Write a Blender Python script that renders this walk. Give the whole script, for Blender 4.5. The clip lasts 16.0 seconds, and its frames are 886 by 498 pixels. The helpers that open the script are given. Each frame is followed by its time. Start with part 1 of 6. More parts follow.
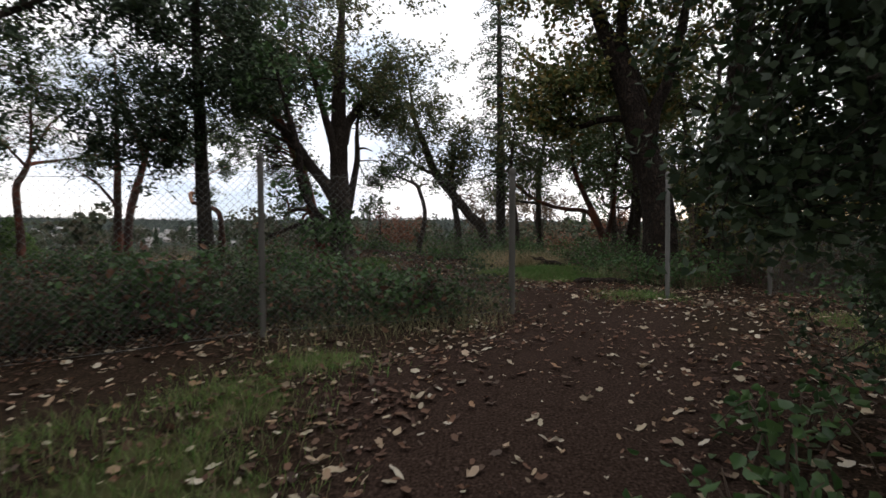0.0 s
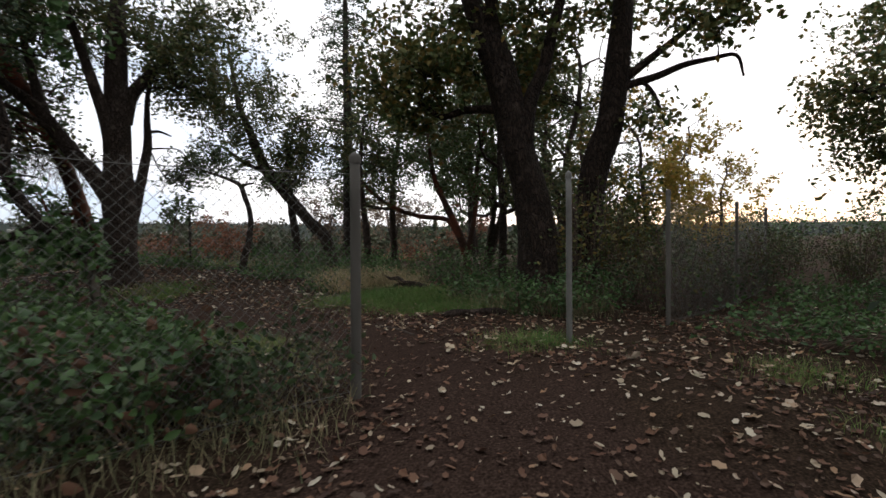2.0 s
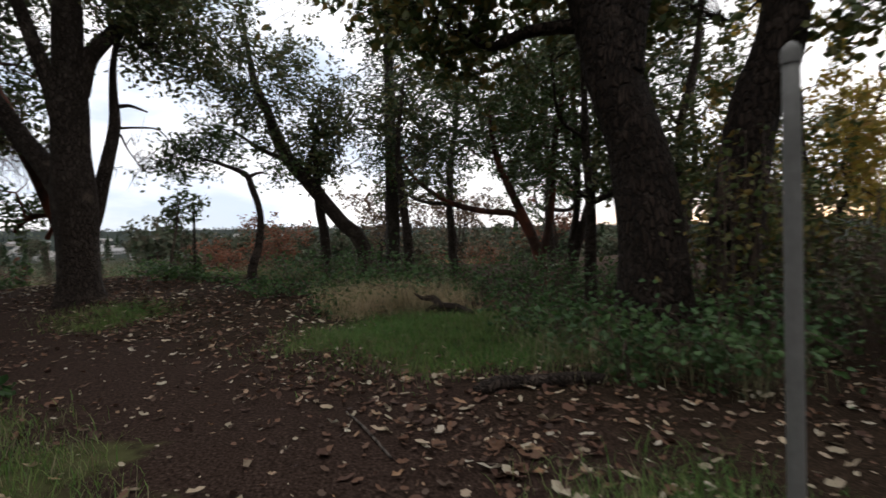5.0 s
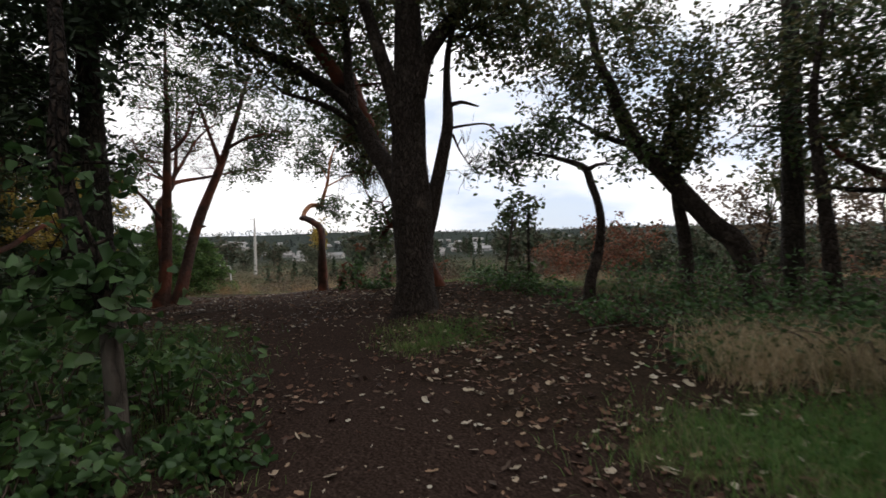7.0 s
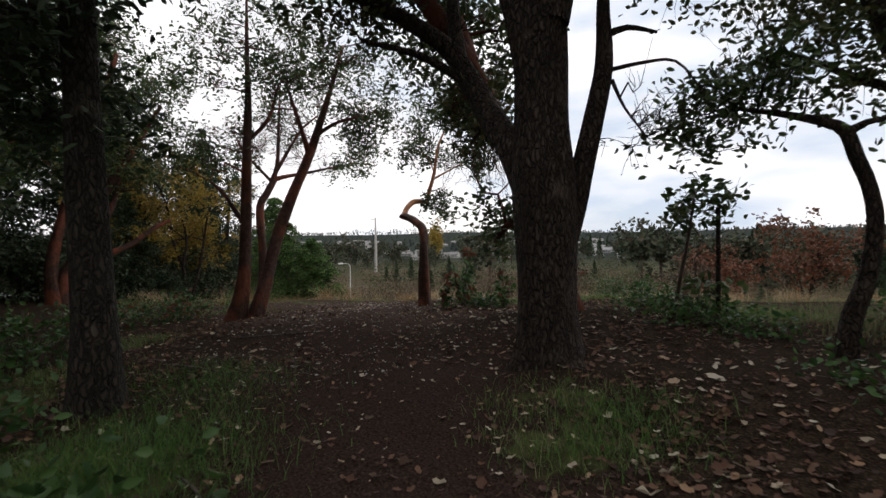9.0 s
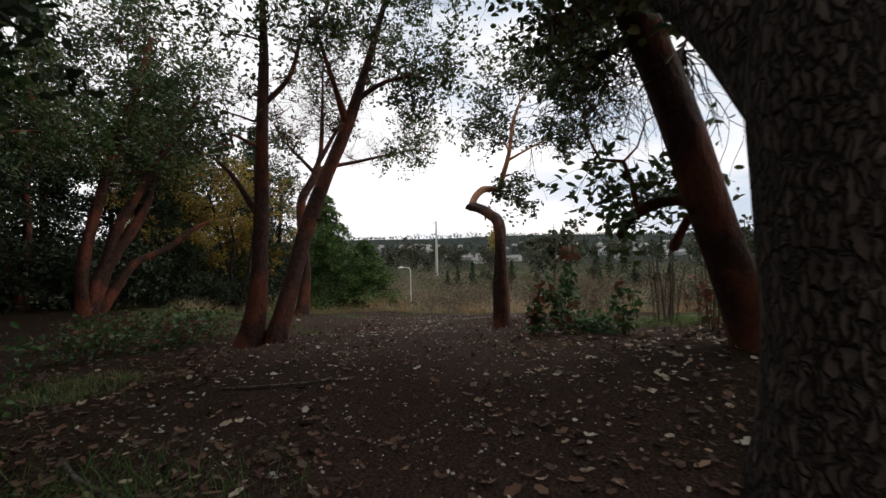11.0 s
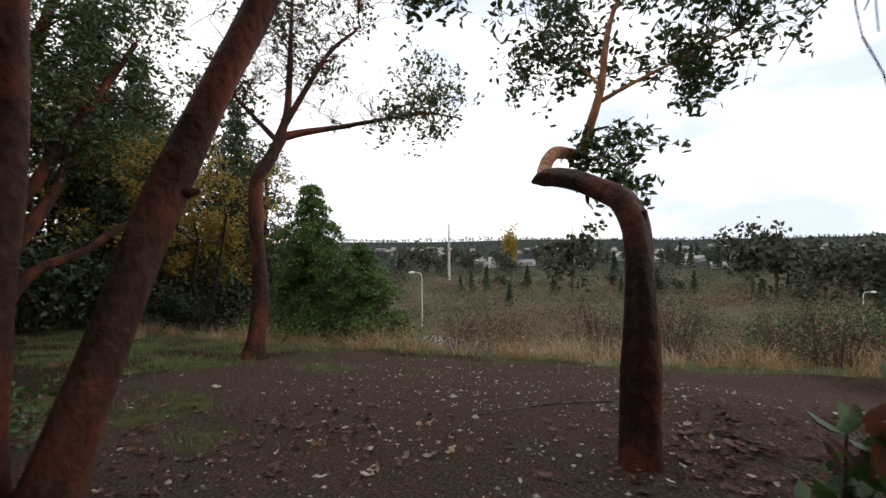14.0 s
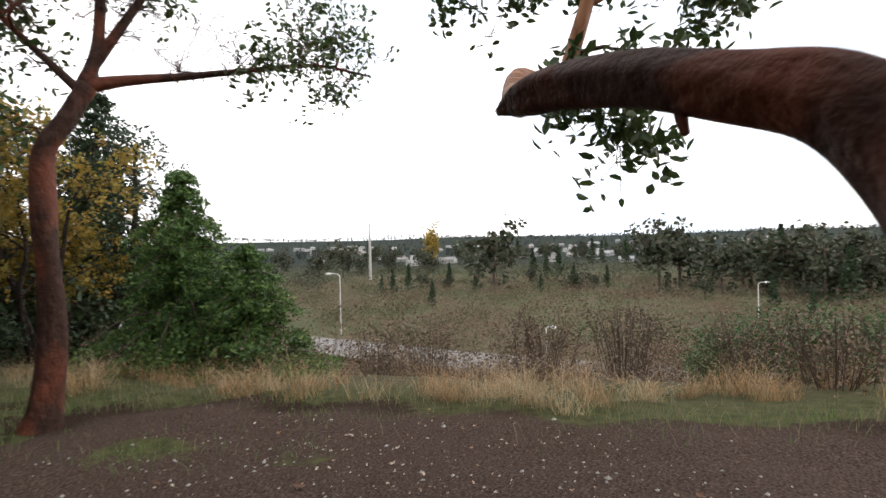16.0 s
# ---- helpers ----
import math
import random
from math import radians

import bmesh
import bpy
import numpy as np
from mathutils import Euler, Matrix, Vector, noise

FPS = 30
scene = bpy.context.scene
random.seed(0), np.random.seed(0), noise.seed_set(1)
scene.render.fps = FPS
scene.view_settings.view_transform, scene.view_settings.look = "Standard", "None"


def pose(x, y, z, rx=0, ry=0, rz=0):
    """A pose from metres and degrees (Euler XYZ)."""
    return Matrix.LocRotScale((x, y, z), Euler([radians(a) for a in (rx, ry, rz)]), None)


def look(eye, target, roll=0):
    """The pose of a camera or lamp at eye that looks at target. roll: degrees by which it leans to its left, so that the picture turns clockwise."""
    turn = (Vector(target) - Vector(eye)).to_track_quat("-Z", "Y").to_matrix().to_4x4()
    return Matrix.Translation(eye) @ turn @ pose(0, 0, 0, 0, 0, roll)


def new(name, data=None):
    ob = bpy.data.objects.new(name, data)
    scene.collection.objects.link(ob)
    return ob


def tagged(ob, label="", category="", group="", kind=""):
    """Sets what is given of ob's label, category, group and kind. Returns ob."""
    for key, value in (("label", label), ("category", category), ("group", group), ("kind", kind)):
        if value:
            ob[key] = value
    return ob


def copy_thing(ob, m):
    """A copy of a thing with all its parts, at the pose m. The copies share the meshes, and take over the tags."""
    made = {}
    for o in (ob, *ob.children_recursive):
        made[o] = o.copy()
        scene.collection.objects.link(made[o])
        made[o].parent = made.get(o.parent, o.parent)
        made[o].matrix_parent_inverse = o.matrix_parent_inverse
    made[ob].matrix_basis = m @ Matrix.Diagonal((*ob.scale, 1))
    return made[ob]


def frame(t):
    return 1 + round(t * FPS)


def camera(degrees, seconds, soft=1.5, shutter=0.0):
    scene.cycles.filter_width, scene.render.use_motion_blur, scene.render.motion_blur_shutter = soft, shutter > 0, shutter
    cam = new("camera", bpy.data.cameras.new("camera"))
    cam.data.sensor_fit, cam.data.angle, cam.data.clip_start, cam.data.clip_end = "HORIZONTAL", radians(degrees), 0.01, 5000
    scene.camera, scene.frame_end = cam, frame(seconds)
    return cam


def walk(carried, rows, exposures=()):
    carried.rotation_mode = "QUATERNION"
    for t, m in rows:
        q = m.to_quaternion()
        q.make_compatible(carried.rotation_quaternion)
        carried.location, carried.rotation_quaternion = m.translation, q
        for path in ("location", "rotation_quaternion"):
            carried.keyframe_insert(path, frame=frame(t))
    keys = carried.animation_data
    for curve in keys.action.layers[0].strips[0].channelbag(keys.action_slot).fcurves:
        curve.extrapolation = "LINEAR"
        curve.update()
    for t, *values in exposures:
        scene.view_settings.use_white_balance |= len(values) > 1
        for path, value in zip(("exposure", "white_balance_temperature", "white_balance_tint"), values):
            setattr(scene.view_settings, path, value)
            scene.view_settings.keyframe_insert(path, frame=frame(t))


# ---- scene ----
cam = camera(83.3, 16.0, soft=1.5, shutter=0.3)
PATH = [
    (0, (0.286, 0.223, 1.387), (0.24, 2.221, 1.31), -0.6),
    (0.5, (0.261, 0.921, 1.388), (0.378, 2.916, 1.311), -0.6),
    (1, (0.328, 1.578, 1.415), (0.547, 3.565, 1.346), -0.6),
    (1.5, (0.456, 2.249, 1.452), (0.841, 4.211, 1.385), -0.8),
    (2, (0.664, 2.829, 1.55), (1.197, 4.755, 1.487), -0.6),
    (2.5, (0.875, 3.398, 1.537), (1.529, 5.287, 1.468), -0.7),
    (3, (1.136, 3.933, 1.503), (1.927, 5.769, 1.438), -0.7),
    (3.2, (1.253, 4.121, 1.537), (2.06, 5.95, 1.478), -0.6),
    (5.3, (1.942, 6.353, 1.502), (1.927, 8.352, 1.452), -1.4),
    (5.5, (1.943, 6.583, 1.517), (1.759, 8.574, 1.47), -1.3),
    (6, (1.917, 7.097, 1.567), (1.342, 9.012, 1.535), -1.4),
    (6.5, (1.721, 7.617, 1.585), (0.886, 9.435, 1.555), -1.3),
    (7, (1.469, 8.205, 1.646), (0.404, 9.898, 1.623), -1.4),
    (7.5, (1.089, 8.783, 1.677), (-0.139, 10.362, 1.652), -0.9),
    (8, (0.702, 9.322, 1.693), (-0.597, 10.843, 1.675), -0.7),
    (8.5, (0.265, 9.765, 1.724), (-1.125, 11.203, 1.713), -0.3),
    (9, (-0.193, 10.253, 1.741), (-1.615, 11.658, 1.727), -0.7),
    (11.5, (-2.962, 12.293, 1.673), (-4.568, 13.485, 1.673), -0.7),
    (12, (-3.603, 12.707, 1.669), (-5.217, 13.888, 1.664), -0.4),
    (12.5, (-4.277, 13.153, 1.653), (-5.896, 14.327, 1.655), -0.5),
    (13, (-4.896, 13.558, 1.655), (-6.515, 14.733, 1.661), -0.4),
    (13.5, (-5.485, 13.936, 1.687), (-7.101, 15.115, 1.697), -0.6),
    (14, (-5.978, 14.39, 1.797), (-7.589, 15.575, 1.814), -0.4),
    (14.5, (-6.481, 14.771, 1.792), (-8.06, 15.999, 1.803), -0.9),
    (15, (-6.903, 15.149, 1.796), (-8.417, 16.457, 1.804), -1.5),
    (15.5, (-7.304, 15.554, 1.827), (-8.79, 16.893, 1.837), -1.4),
    (16, (-7.761, 16.016, 1.876), (-9.168, 17.438, 1.881), -1.3),
]
walk(cam, [(t, look(eye, target, roll)) for t, eye, target, roll in PATH], [(0, 0.1), (3, 0.1), (6, -0.02), (9, -0.2), (12.3, -0.28), (14, 0.1), (15.2, 0.5), (16, 0.65)])

# ---- sky and sun: dusk, thin cloud, the low sun behind the trees ----
SUN_AZ, SUN_EL = 38.0, 6.0
world = bpy.data.worlds.new("dusk_sky")
scene.world = world
world.use_nodes = True
wn, wl = world.node_tree.nodes, world.node_tree.links
wn.clear()
sky = wn.new("ShaderNodeTexSky")
sky.sky_type, sky.sun_disc = "NISHITA", False
sky.sun_elevation, sky.sun_rotation = radians(SUN_EL), radians(SUN_AZ)
sky.air_density, sky.dust_density, sky.ozone_density = 1.0, 1.5, 1.0
geo = wn.new("ShaderNodeTexCoord")
stretch = wn.new("ShaderNodeMapping")
stretch.inputs["Scale"].default_value = (1.0, 1.0, 3.2)
cloud = wn.new("ShaderNodeTexNoise")
cloud.inputs["Scale"].default_value, cloud.inputs["Detail"].default_value = 1.7, 7.0
ramp = wn.new("ShaderNodeValToRGB")
ramp.color_ramp.elements[0].position, ramp.color_ramp.elements[1].position = 0.3, 0.52
ramp.color_ramp.elements[0].color = (0.82, 0.82, 0.82, 1)
tone = wn.new("ShaderNodeMix")
tone.data_type = "RGBA"
# the cloud thins to pale blue towards the north
thin_dir = wn.new("ShaderNodeVectorMath")
thin_dir.operation = "DOT_PRODUCT"
thin_dir.inputs[1].default_value = (-0.3, 0.87, 0.39)
thin_noise = wn.new("ShaderNodeTexNoise")
thin_noise.inputs["Scale"].default_value, thin_noise.inputs["Detail"].default_value = 3.0, 8.0
thin_sum = wn.new("ShaderNodeMath")
thin_sum.operation = "MULTIPLY_ADD"
thin_sum.inputs[1].default_value = 1.1
thin_ramp = wn.new("ShaderNodeValToRGB")
thin_ramp.color_ramp.elements[0].position, thin_ramp.color_ramp.elements[1].position = 0.56, 0.8
cloud_tone = wn.new("ShaderNodeMix")
cloud_tone.data_type = "RGBA"
cloud_tone.inputs[6].default_value = (8.9, 8.75, 8.9, 1)
cloud_tone.inputs[7].default_value = (5.2, 5.9, 7.0, 1)
wl.new(geo.outputs["Generated"], thin_dir.inputs[0])
wl.new(stretch.outputs[0], thin_noise.inputs["Vector"])
wl.new(thin_noise.outputs[0], thin_sum.inputs[0])
thin_shift = wn.new("ShaderNodeMath")
thin_shift.operation = "MULTIPLY_ADD"
thin_shift.inputs[1].default_value, thin_shift.inputs[2].default_value = 1.3, -1.12
wl.new(thin_dir.outputs["Value"], thin_shift.inputs[0])
wl.new(thin_shift.outputs[0], thin_sum.inputs[2])
wl.new(thin_sum.outputs[0], thin_ramp.inputs[0])
wl.new(thin_ramp.outputs[0], cloud_tone.inputs[0])
wl.new(cloud_tone.outputs[2], tone.inputs[7])
back = wn.new("ShaderNodeBackground")
back.inputs["Strength"].default_value = 0.15
wout = wn.new("ShaderNodeOutputWorld")
wl.new(geo.outputs["Generated"], stretch.inputs["Vector"])
wl.new(stretch.outputs[0], cloud.inputs["Vector"])
wl.new(cloud.outputs[0], ramp.inputs[0])
wl.new(ramp.outputs[0], tone.inputs[0])
gain = wn.new("ShaderNodeVectorMath")
gain.operation = "SCALE"
gain.inputs["Scale"].default_value = 2.4
wl.new(sky.outputs[0], gain.inputs[0])
wl.new(gain.outputs[0], tone.inputs[6])
wl.new(tone.outputs[2], back.inputs["Color"])
wl.new(back.outputs[0], wout.inputs["Surface"])
sun_data = bpy.data.lights.new("sun", "SUN")
sun_data.energy, sun_data.angle, sun_data.color = 0.4, radians(12), (1.0, 0.82, 0.66)
sun = new("sun", sun_data)
a, e = radians(SUN_AZ), radians(SUN_EL)
sun.matrix_world = look((0, 0, 60), (-math.sin(a) * math.cos(e), -math.cos(a) * math.cos(e), 60 - math.sin(e)))


# ---- materials ----
def material(name, rough=0.8, spec=0.3):
    m = bpy.data.materials.new(name)
    m.use_nodes = True
    n, l = m.node_tree.nodes, m.node_tree.links
    b = n["Principled BSDF"]
    b.inputs["Roughness"].default_value = rough
    b.inputs["Specular IOR Level"].default_value = spec
    return m, n, l, b


def colour_ramp(n, stops):
    r = n.new("ShaderNodeValToRGB")
    while len(r.color_ramp.elements) < len(stops):
        r.color_ramp.elements.new(0.5)
    for el, (p, c) in zip(r.color_ramp.elements, stops):
        el.position, el.color = p, (*c, 1)
    return r


def noise_node(n, l, scale, detail=4.0, coords="Object", stretch=(1, 1, 1)):
    tc, mp, t = n.new("ShaderNodeTexCoord"), n.new("ShaderNodeMapping"), n.new("ShaderNodeTexNoise")
    mp.inputs["Scale"].default_value = stretch
    t.inputs["Scale"].default_value, t.inputs["Detail"].default_value = scale, detail
    l.new(tc.outputs[coords], mp.inputs["Vector"])
    l.new(mp.outputs[0], t.inputs["Vector"])
    return t


def bump(n, l, b, source, strength, distance):
    k = n.new("ShaderNodeBump")
    k.inputs["Strength"].default_value, k.inputs["Distance"].default_value = strength, distance
    l.new(source, k.inputs["Height"])
    l.new(k.outputs[0], b.inputs["Normal"])


def blend(n, l, fac, c1, c2):
    x = n.new("ShaderNodeMix")
    x.data_type = "RGBA"
    for sock, v in ((x.inputs[0], fac), (x.inputs[6], c1), (x.inputs[7], c2)):
        if hasattr(v, "is_linked"):
            l.new(v, sock)
        elif isinstance(v, tuple):
            sock.default_value = (*v, 1)
        else:
            sock.default_value = v
    return x.outputs[2]


def bark(name, dark, mid, light, scale=9.0, peel=None, relief=0.03, rough=0.85):
    """Bark: long ridges, blotches, and for madrone patches of smooth peeled wood."""
    m, n, l, b = material(name, rough, 0.2)
    ridges = noise_node(n, l, scale, 6, stretch=(1, 1, 0.85 if peel else 0.22))
    blot = noise_node(n, l, 2.1, 4)
    r1 = colour_ramp(n, [(0.3, dark), (0.52, mid), (0.75, light)])
    l.new(ridges.outputs[0], r1.inputs[0])
    col = blend(n, l, blot.outputs[0], r1.outputs[0], mid)
    tc, mp, v = n.new("ShaderNodeTexCoord"), n.new("ShaderNodeMapping"), n.new("ShaderNodeTexVoronoi")
    mp.inputs["Scale"].default_value = (1, 1, 0.3)
    v.feature = "DISTANCE_TO_EDGE"
    v.inputs["Scale"].default_value = scale * 1.1
    warp, add = noise_node(n, l, scale * 0.5, 4), n.new("ShaderNodeVectorMath")
    add.operation = "MULTIPLY_ADD"
    add.inputs[1].default_value = (0.09, 0.09, 0.09)
    l.new(warp.outputs["Color"], add.inputs[0])
    l.new(tc.outputs["Object"], add.inputs[2])
    l.new(add.outputs[0], mp.inputs["Vector"])
    l.new(mp.outputs[0], v.inputs["Vector"])
    r3 = colour_ramp(n, [(0.0, (0, 0, 0)), (0.22, (1, 1, 1))])
    l.new(v.outputs["Distance"], r3.inputs[0])
    if not peel:
        col = blend(n, l, r3.outputs[0], dark, col)
    lichen = noise_node(n, l, 3.4, 7)
    r4 = colour_ramp(n, [(0.58, (0, 0, 0)), (0.78, (1, 1, 1))])
    l.new(lichen.outputs[0], r4.inputs[0])
    col = blend(n, l, r4.outputs[0], col, light if peel else tuple(c * 1.05 for c in light))
    bump(n, l, b, ridges.outputs[0] if peel else r3.outputs[0], 1.0, relief)
    if peel:
        patch = noise_node(n, l, 1.6, 6, stretch=(1, 1, 0.8))
        r2 = colour_ramp(n, [(0.47, (0, 0, 0)), (0.56, (1, 1, 1))])
        l.new(patch.outputs[0], r2.inputs[0])
        tint = noise_node(n, l, 5.0, 5, stretch=(1, 1, 0.5))
        col = blend(n, l, r2.outputs[0], col, blend(n, l, tint.outputs[0], tuple(c * 0.45 for c in peel), tuple(c * 1.5 for c in peel)))
    l.new(col, b.inputs["Base Color"])
    return m


def leafy(name, colours, rough=0.5, through_light=0.25, spec=0.4):
    """Leaves: each island takes its own tint; some light passes through."""
    m, n, l, b = material(name, rough, spec)
    g = n.new("ShaderNodeNewGeometry")
    r = colour_ramp(n, [(i / max(1, len(colours) - 1), c) for i, c in enumerate(colours)])
    l.new(g.outputs["Random Per Island"], r.inputs[0])
    l.new(r.outputs[0], b.inputs["Base Color"])
    t, mix, out = n.new("ShaderNodeBsdfTranslucent"), n.new("ShaderNodeMixShader"), n["Material Output"]
    l.new(r.outputs[0], t.inputs["Color"])
    mix.inputs[0].default_value = through_light
    l.new(b.outputs[0], mix.inputs[1])
    l.new(t.outputs[0], mix.inputs[2])
    l.new(mix.outputs[0], out.inputs["Surface"])
    return m


def plain(name, c1, c2, scale=12.0, rough=0.7, metal=0.0, relief=0.003, stretch=(1, 1, 1)):
    m, n, l, b = material(name, rough, 0.3)
    t = noise_node(n, l, scale, 5, stretch=stretch)
    l.new(blend(n, l, t.outputs[0], c1, c2), b.inputs["Base Color"])
    b.inputs["Metallic"].default_value = metal
    bump(n, l, b, t.outputs[0], 0.4, relief)
    return m


MAT = {
    "oak_bark": bark("oak_bark", (0.02, 0.014, 0.011), (0.06, 0.044, 0.035), (0.13, 0.1, 0.082), 24, relief=0.04),
    "grey_bark": bark("grey_bark", (0.012, 0.008, 0.006), (0.036, 0.024, 0.018), (0.09, 0.066, 0.052), 20, relief=0.05),
    "madrone_bark": bark("madrone_bark", (0.012, 0.007, 0.006), (0.045, 0.021, 0.015), (0.1, 0.054, 0.04), 15, peel=(0.13, 0.042, 0.024), relief=0.03, rough=0.7),
    "orange_wood": bark("orange_wood", (0.22, 0.09, 0.042), (0.38, 0.17, 0.08), (0.48, 0.27, 0.15), 8, relief=0.008, rough=0.5),
    "fir_bark": bark("fir_bark", (0.02, 0.016, 0.013), (0.05, 0.04, 0.032), (0.1, 0.08, 0.065), 22, relief=0.03),
    "dead_wood": bark("dead_wood", (0.05, 0.042, 0.035), (0.12, 0.1, 0.085), (0.24, 0.21, 0.18), 10, relief=0.02),
    "madrone_leaf": leafy("madrone_leaf", [(0.03, 0.055, 0.016), (0.05, 0.09, 0.025), (0.07, 0.11, 0.035), (0.085, 0.12, 0.03)], 0.4),
    "oak_leaf": leafy("oak_leaf", [(0.035, 0.06, 0.02), (0.06, 0.085, 0.028), (0.1, 0.11, 0.04), (0.12, 0.1, 0.035)], 0.6),
    "maple_leaf": leafy("maple_leaf", [(0.045, 0.075, 0.02), (0.07, 0.1, 0.028), (0.12, 0.12, 0.035), (0.2, 0.13, 0.03)], 0.6),
    "yellow_leaf": leafy("yellow_leaf", [(0.24, 0.2, 0.045), (0.37, 0.28, 0.05), (0.33, 0.19, 0.045), (0.18, 0.19, 0.045)], 0.6, 0.45),
    "rust_leaf": leafy("rust_leaf", [(0.14, 0.05, 0.028), (0.2, 0.07, 0.035), (0.13, 0.06, 0.035), (0.11, 0.075, 0.045)], 0.6, 0.35),
    "fir_needle": leafy("fir_needle", [(0.018, 0.035, 0.016), (0.03, 0.055, 0.022), (0.045, 0.07, 0.028)], 0.6, 0.15),
    "cedar_leaf": leafy("cedar_leaf", [(0.035, 0.08, 0.025), (0.06, 0.125, 0.033), (0.1, 0.18, 0.04), (0.14, 0.22, 0.05)], 0.6, 0.25),
    "bramble_leaf": leafy("bramble_leaf", [(0.03, 0.07, 0.022), (0.045, 0.1, 0.03), (0.07, 0.14, 0.04), (0.06, 0.1, 0.035)], 0.5),
    "hedge_leaf": leafy("hedge_leaf", [(0.022, 0.045, 0.018), (0.035, 0.065, 0.024), (0.05, 0.085, 0.03), (0.06, 0.06, 0.03)], 0.6, 0.2),
    "salal_leaf": leafy("salal_leaf", [(0.03, 0.07, 0.022), (0.05, 0.11, 0.03), (0.085, 0.16, 0.04)], 0.45),
    "fallen_leaf": leafy("fallen_leaf", [(0.2, 0.15, 0.1), (0.42, 0.36, 0.26), (0.55, 0.5, 0.4), (0.3, 0.17, 0.09), (0.5, 0.42, 0.3)], 0.75, 0.1),
    "brown_litter": leafy("brown_litter", [(0.035, 0.02, 0.014), (0.1, 0.048, 0.03), (0.16, 0.085, 0.05), (0.08, 0.056, 0.042)], 0.8, 0.08),
    "green_grass": leafy("green_grass", [(0.06, 0.125, 0.022), (0.09, 0.19, 0.035), (0.14, 0.23, 0.05), (0.2, 0.23, 0.08)], 0.6, 0.3),
    "dull_grass": leafy("dull_grass", [(0.09, 0.11, 0.05), (0.15, 0.15, 0.075), (0.22, 0.2, 0.11), (0.28, 0.24, 0.14)], 0.7, 0.3),
    "dry_grass": leafy("dry_grass", [(0.36, 0.2, 0.085), (0.44, 0.27, 0.13), (0.46, 0.35, 0.2), (0.26, 0.13, 0.06), (0.16, 0.15, 0.06)], 0.7, 0.35),
    "scrub_twig": leafy("scrub_twig", [(0.085, 0.058, 0.04), (0.14, 0.098, 0.064), (0.2, 0.145, 0.09), (0.13, 0.08, 0.055)], 0.8, 0.1),
    "far_green": leafy("far_green", [(0.022, 0.034, 0.018), (0.038, 0.052, 0.026), (0.056, 0.06, 0.034), (0.07, 0.055, 0.036)], 0.8, 0.1),
    "field_green": leafy("field_green", [(0.04, 0.06, 0.024), (0.06, 0.085, 0.032), (0.085, 0.1, 0.042), (0.1, 0.085, 0.05)], 0.8, 0.15),
    # far woods: blue-grey of distance haze mixed into the leaf colour
    "haze_tinted_leaf": leafy("haze_tinted_leaf", [(0.045, 0.06, 0.06), (0.06, 0.076, 0.074), (0.078, 0.09, 0.086), (0.09, 0.09, 0.08)], 0.9, 0.1, 0.1),
    "straw_grass": leafy("straw_grass", [(0.5, 0.4, 0.25), (0.42, 0.31, 0.17), (0.58, 0.49, 0.34), (0.34, 0.25, 0.12)], 0.7, 0.35),
    "moss_grass": leafy("moss_grass", [(0.035, 0.1, 0.016), (0.06, 0.15, 0.024), (0.09, 0.19, 0.032), (0.12, 0.17, 0.045)], 0.6, 0.35),
    "twig": plain("twig", (0.05, 0.035, 0.028), (0.11, 0.075, 0.055), 30),
    "galvanised": plain("galvanised", (0.12, 0.12, 0.115), (0.2, 0.2, 0.19), 22, 0.65, 0.3),
    "weathered_post": plain("weathered_post", (0.07, 0.068, 0.06), (0.14, 0.13, 0.12), 10, 0.8, 0.1, stretch=(1, 1, 0.2)),
    "white_paint": plain("white_paint", (0.6, 0.6, 0.58), (0.78, 0.78, 0.76), 0.8, 0.6),
    "lamp_grey": plain("lamp_grey", (0.5, 0.5, 0.49), (0.62, 0.62, 0.61), 2.0, 0.5),
    "asphalt": plain("asphalt", (0.17, 0.168, 0.165), (0.25, 0.245, 0.24), 0.6, 0.9),
    "stone": plain("stone", (0.3, 0.29, 0.27), (0.48, 0.46, 0.43), 9, 0.8),
    "house_wall": None, "house_roof": None,
}
for key, stops in (("house_wall", [(0, (0.8, 0.8, 0.78)), (0.22, (0.5, 0.48, 0.45)), (0.45, (0.2, 0.21, 0.23)), (0.7, (0.24, 0.17, 0.13)), (1, (0.78, 0.77, 0.75))]),
                   ("house_roof", [(0, (0.1, 0.1, 0.105)), (0.5, (0.14, 0.11, 0.1)), (0.8, (0.3, 0.3, 0.31)), (1, (0.12, 0.12, 0.13))])):
    m_, n_, l_, b_ = material(key, 0.8)
    oi = n_.new("ShaderNodeObjectInfo")
    rr = colour_ramp(n_, stops)
    l_.new(oi.outputs["Random"], rr.inputs[0])
    nz = noise_node(n_, l_, 1.2, 3)
    l_.new(blend(n_, l_, nz.outputs[0], rr.outputs[0], (0.35, 0.35, 0.34)), b_.inputs["Base Color"])
    b_.inputs["Roughness"].default_value = 0.8
    MAT[key] = m_


# ---- geometry helpers ----
rng = np.random.default_rng(7)


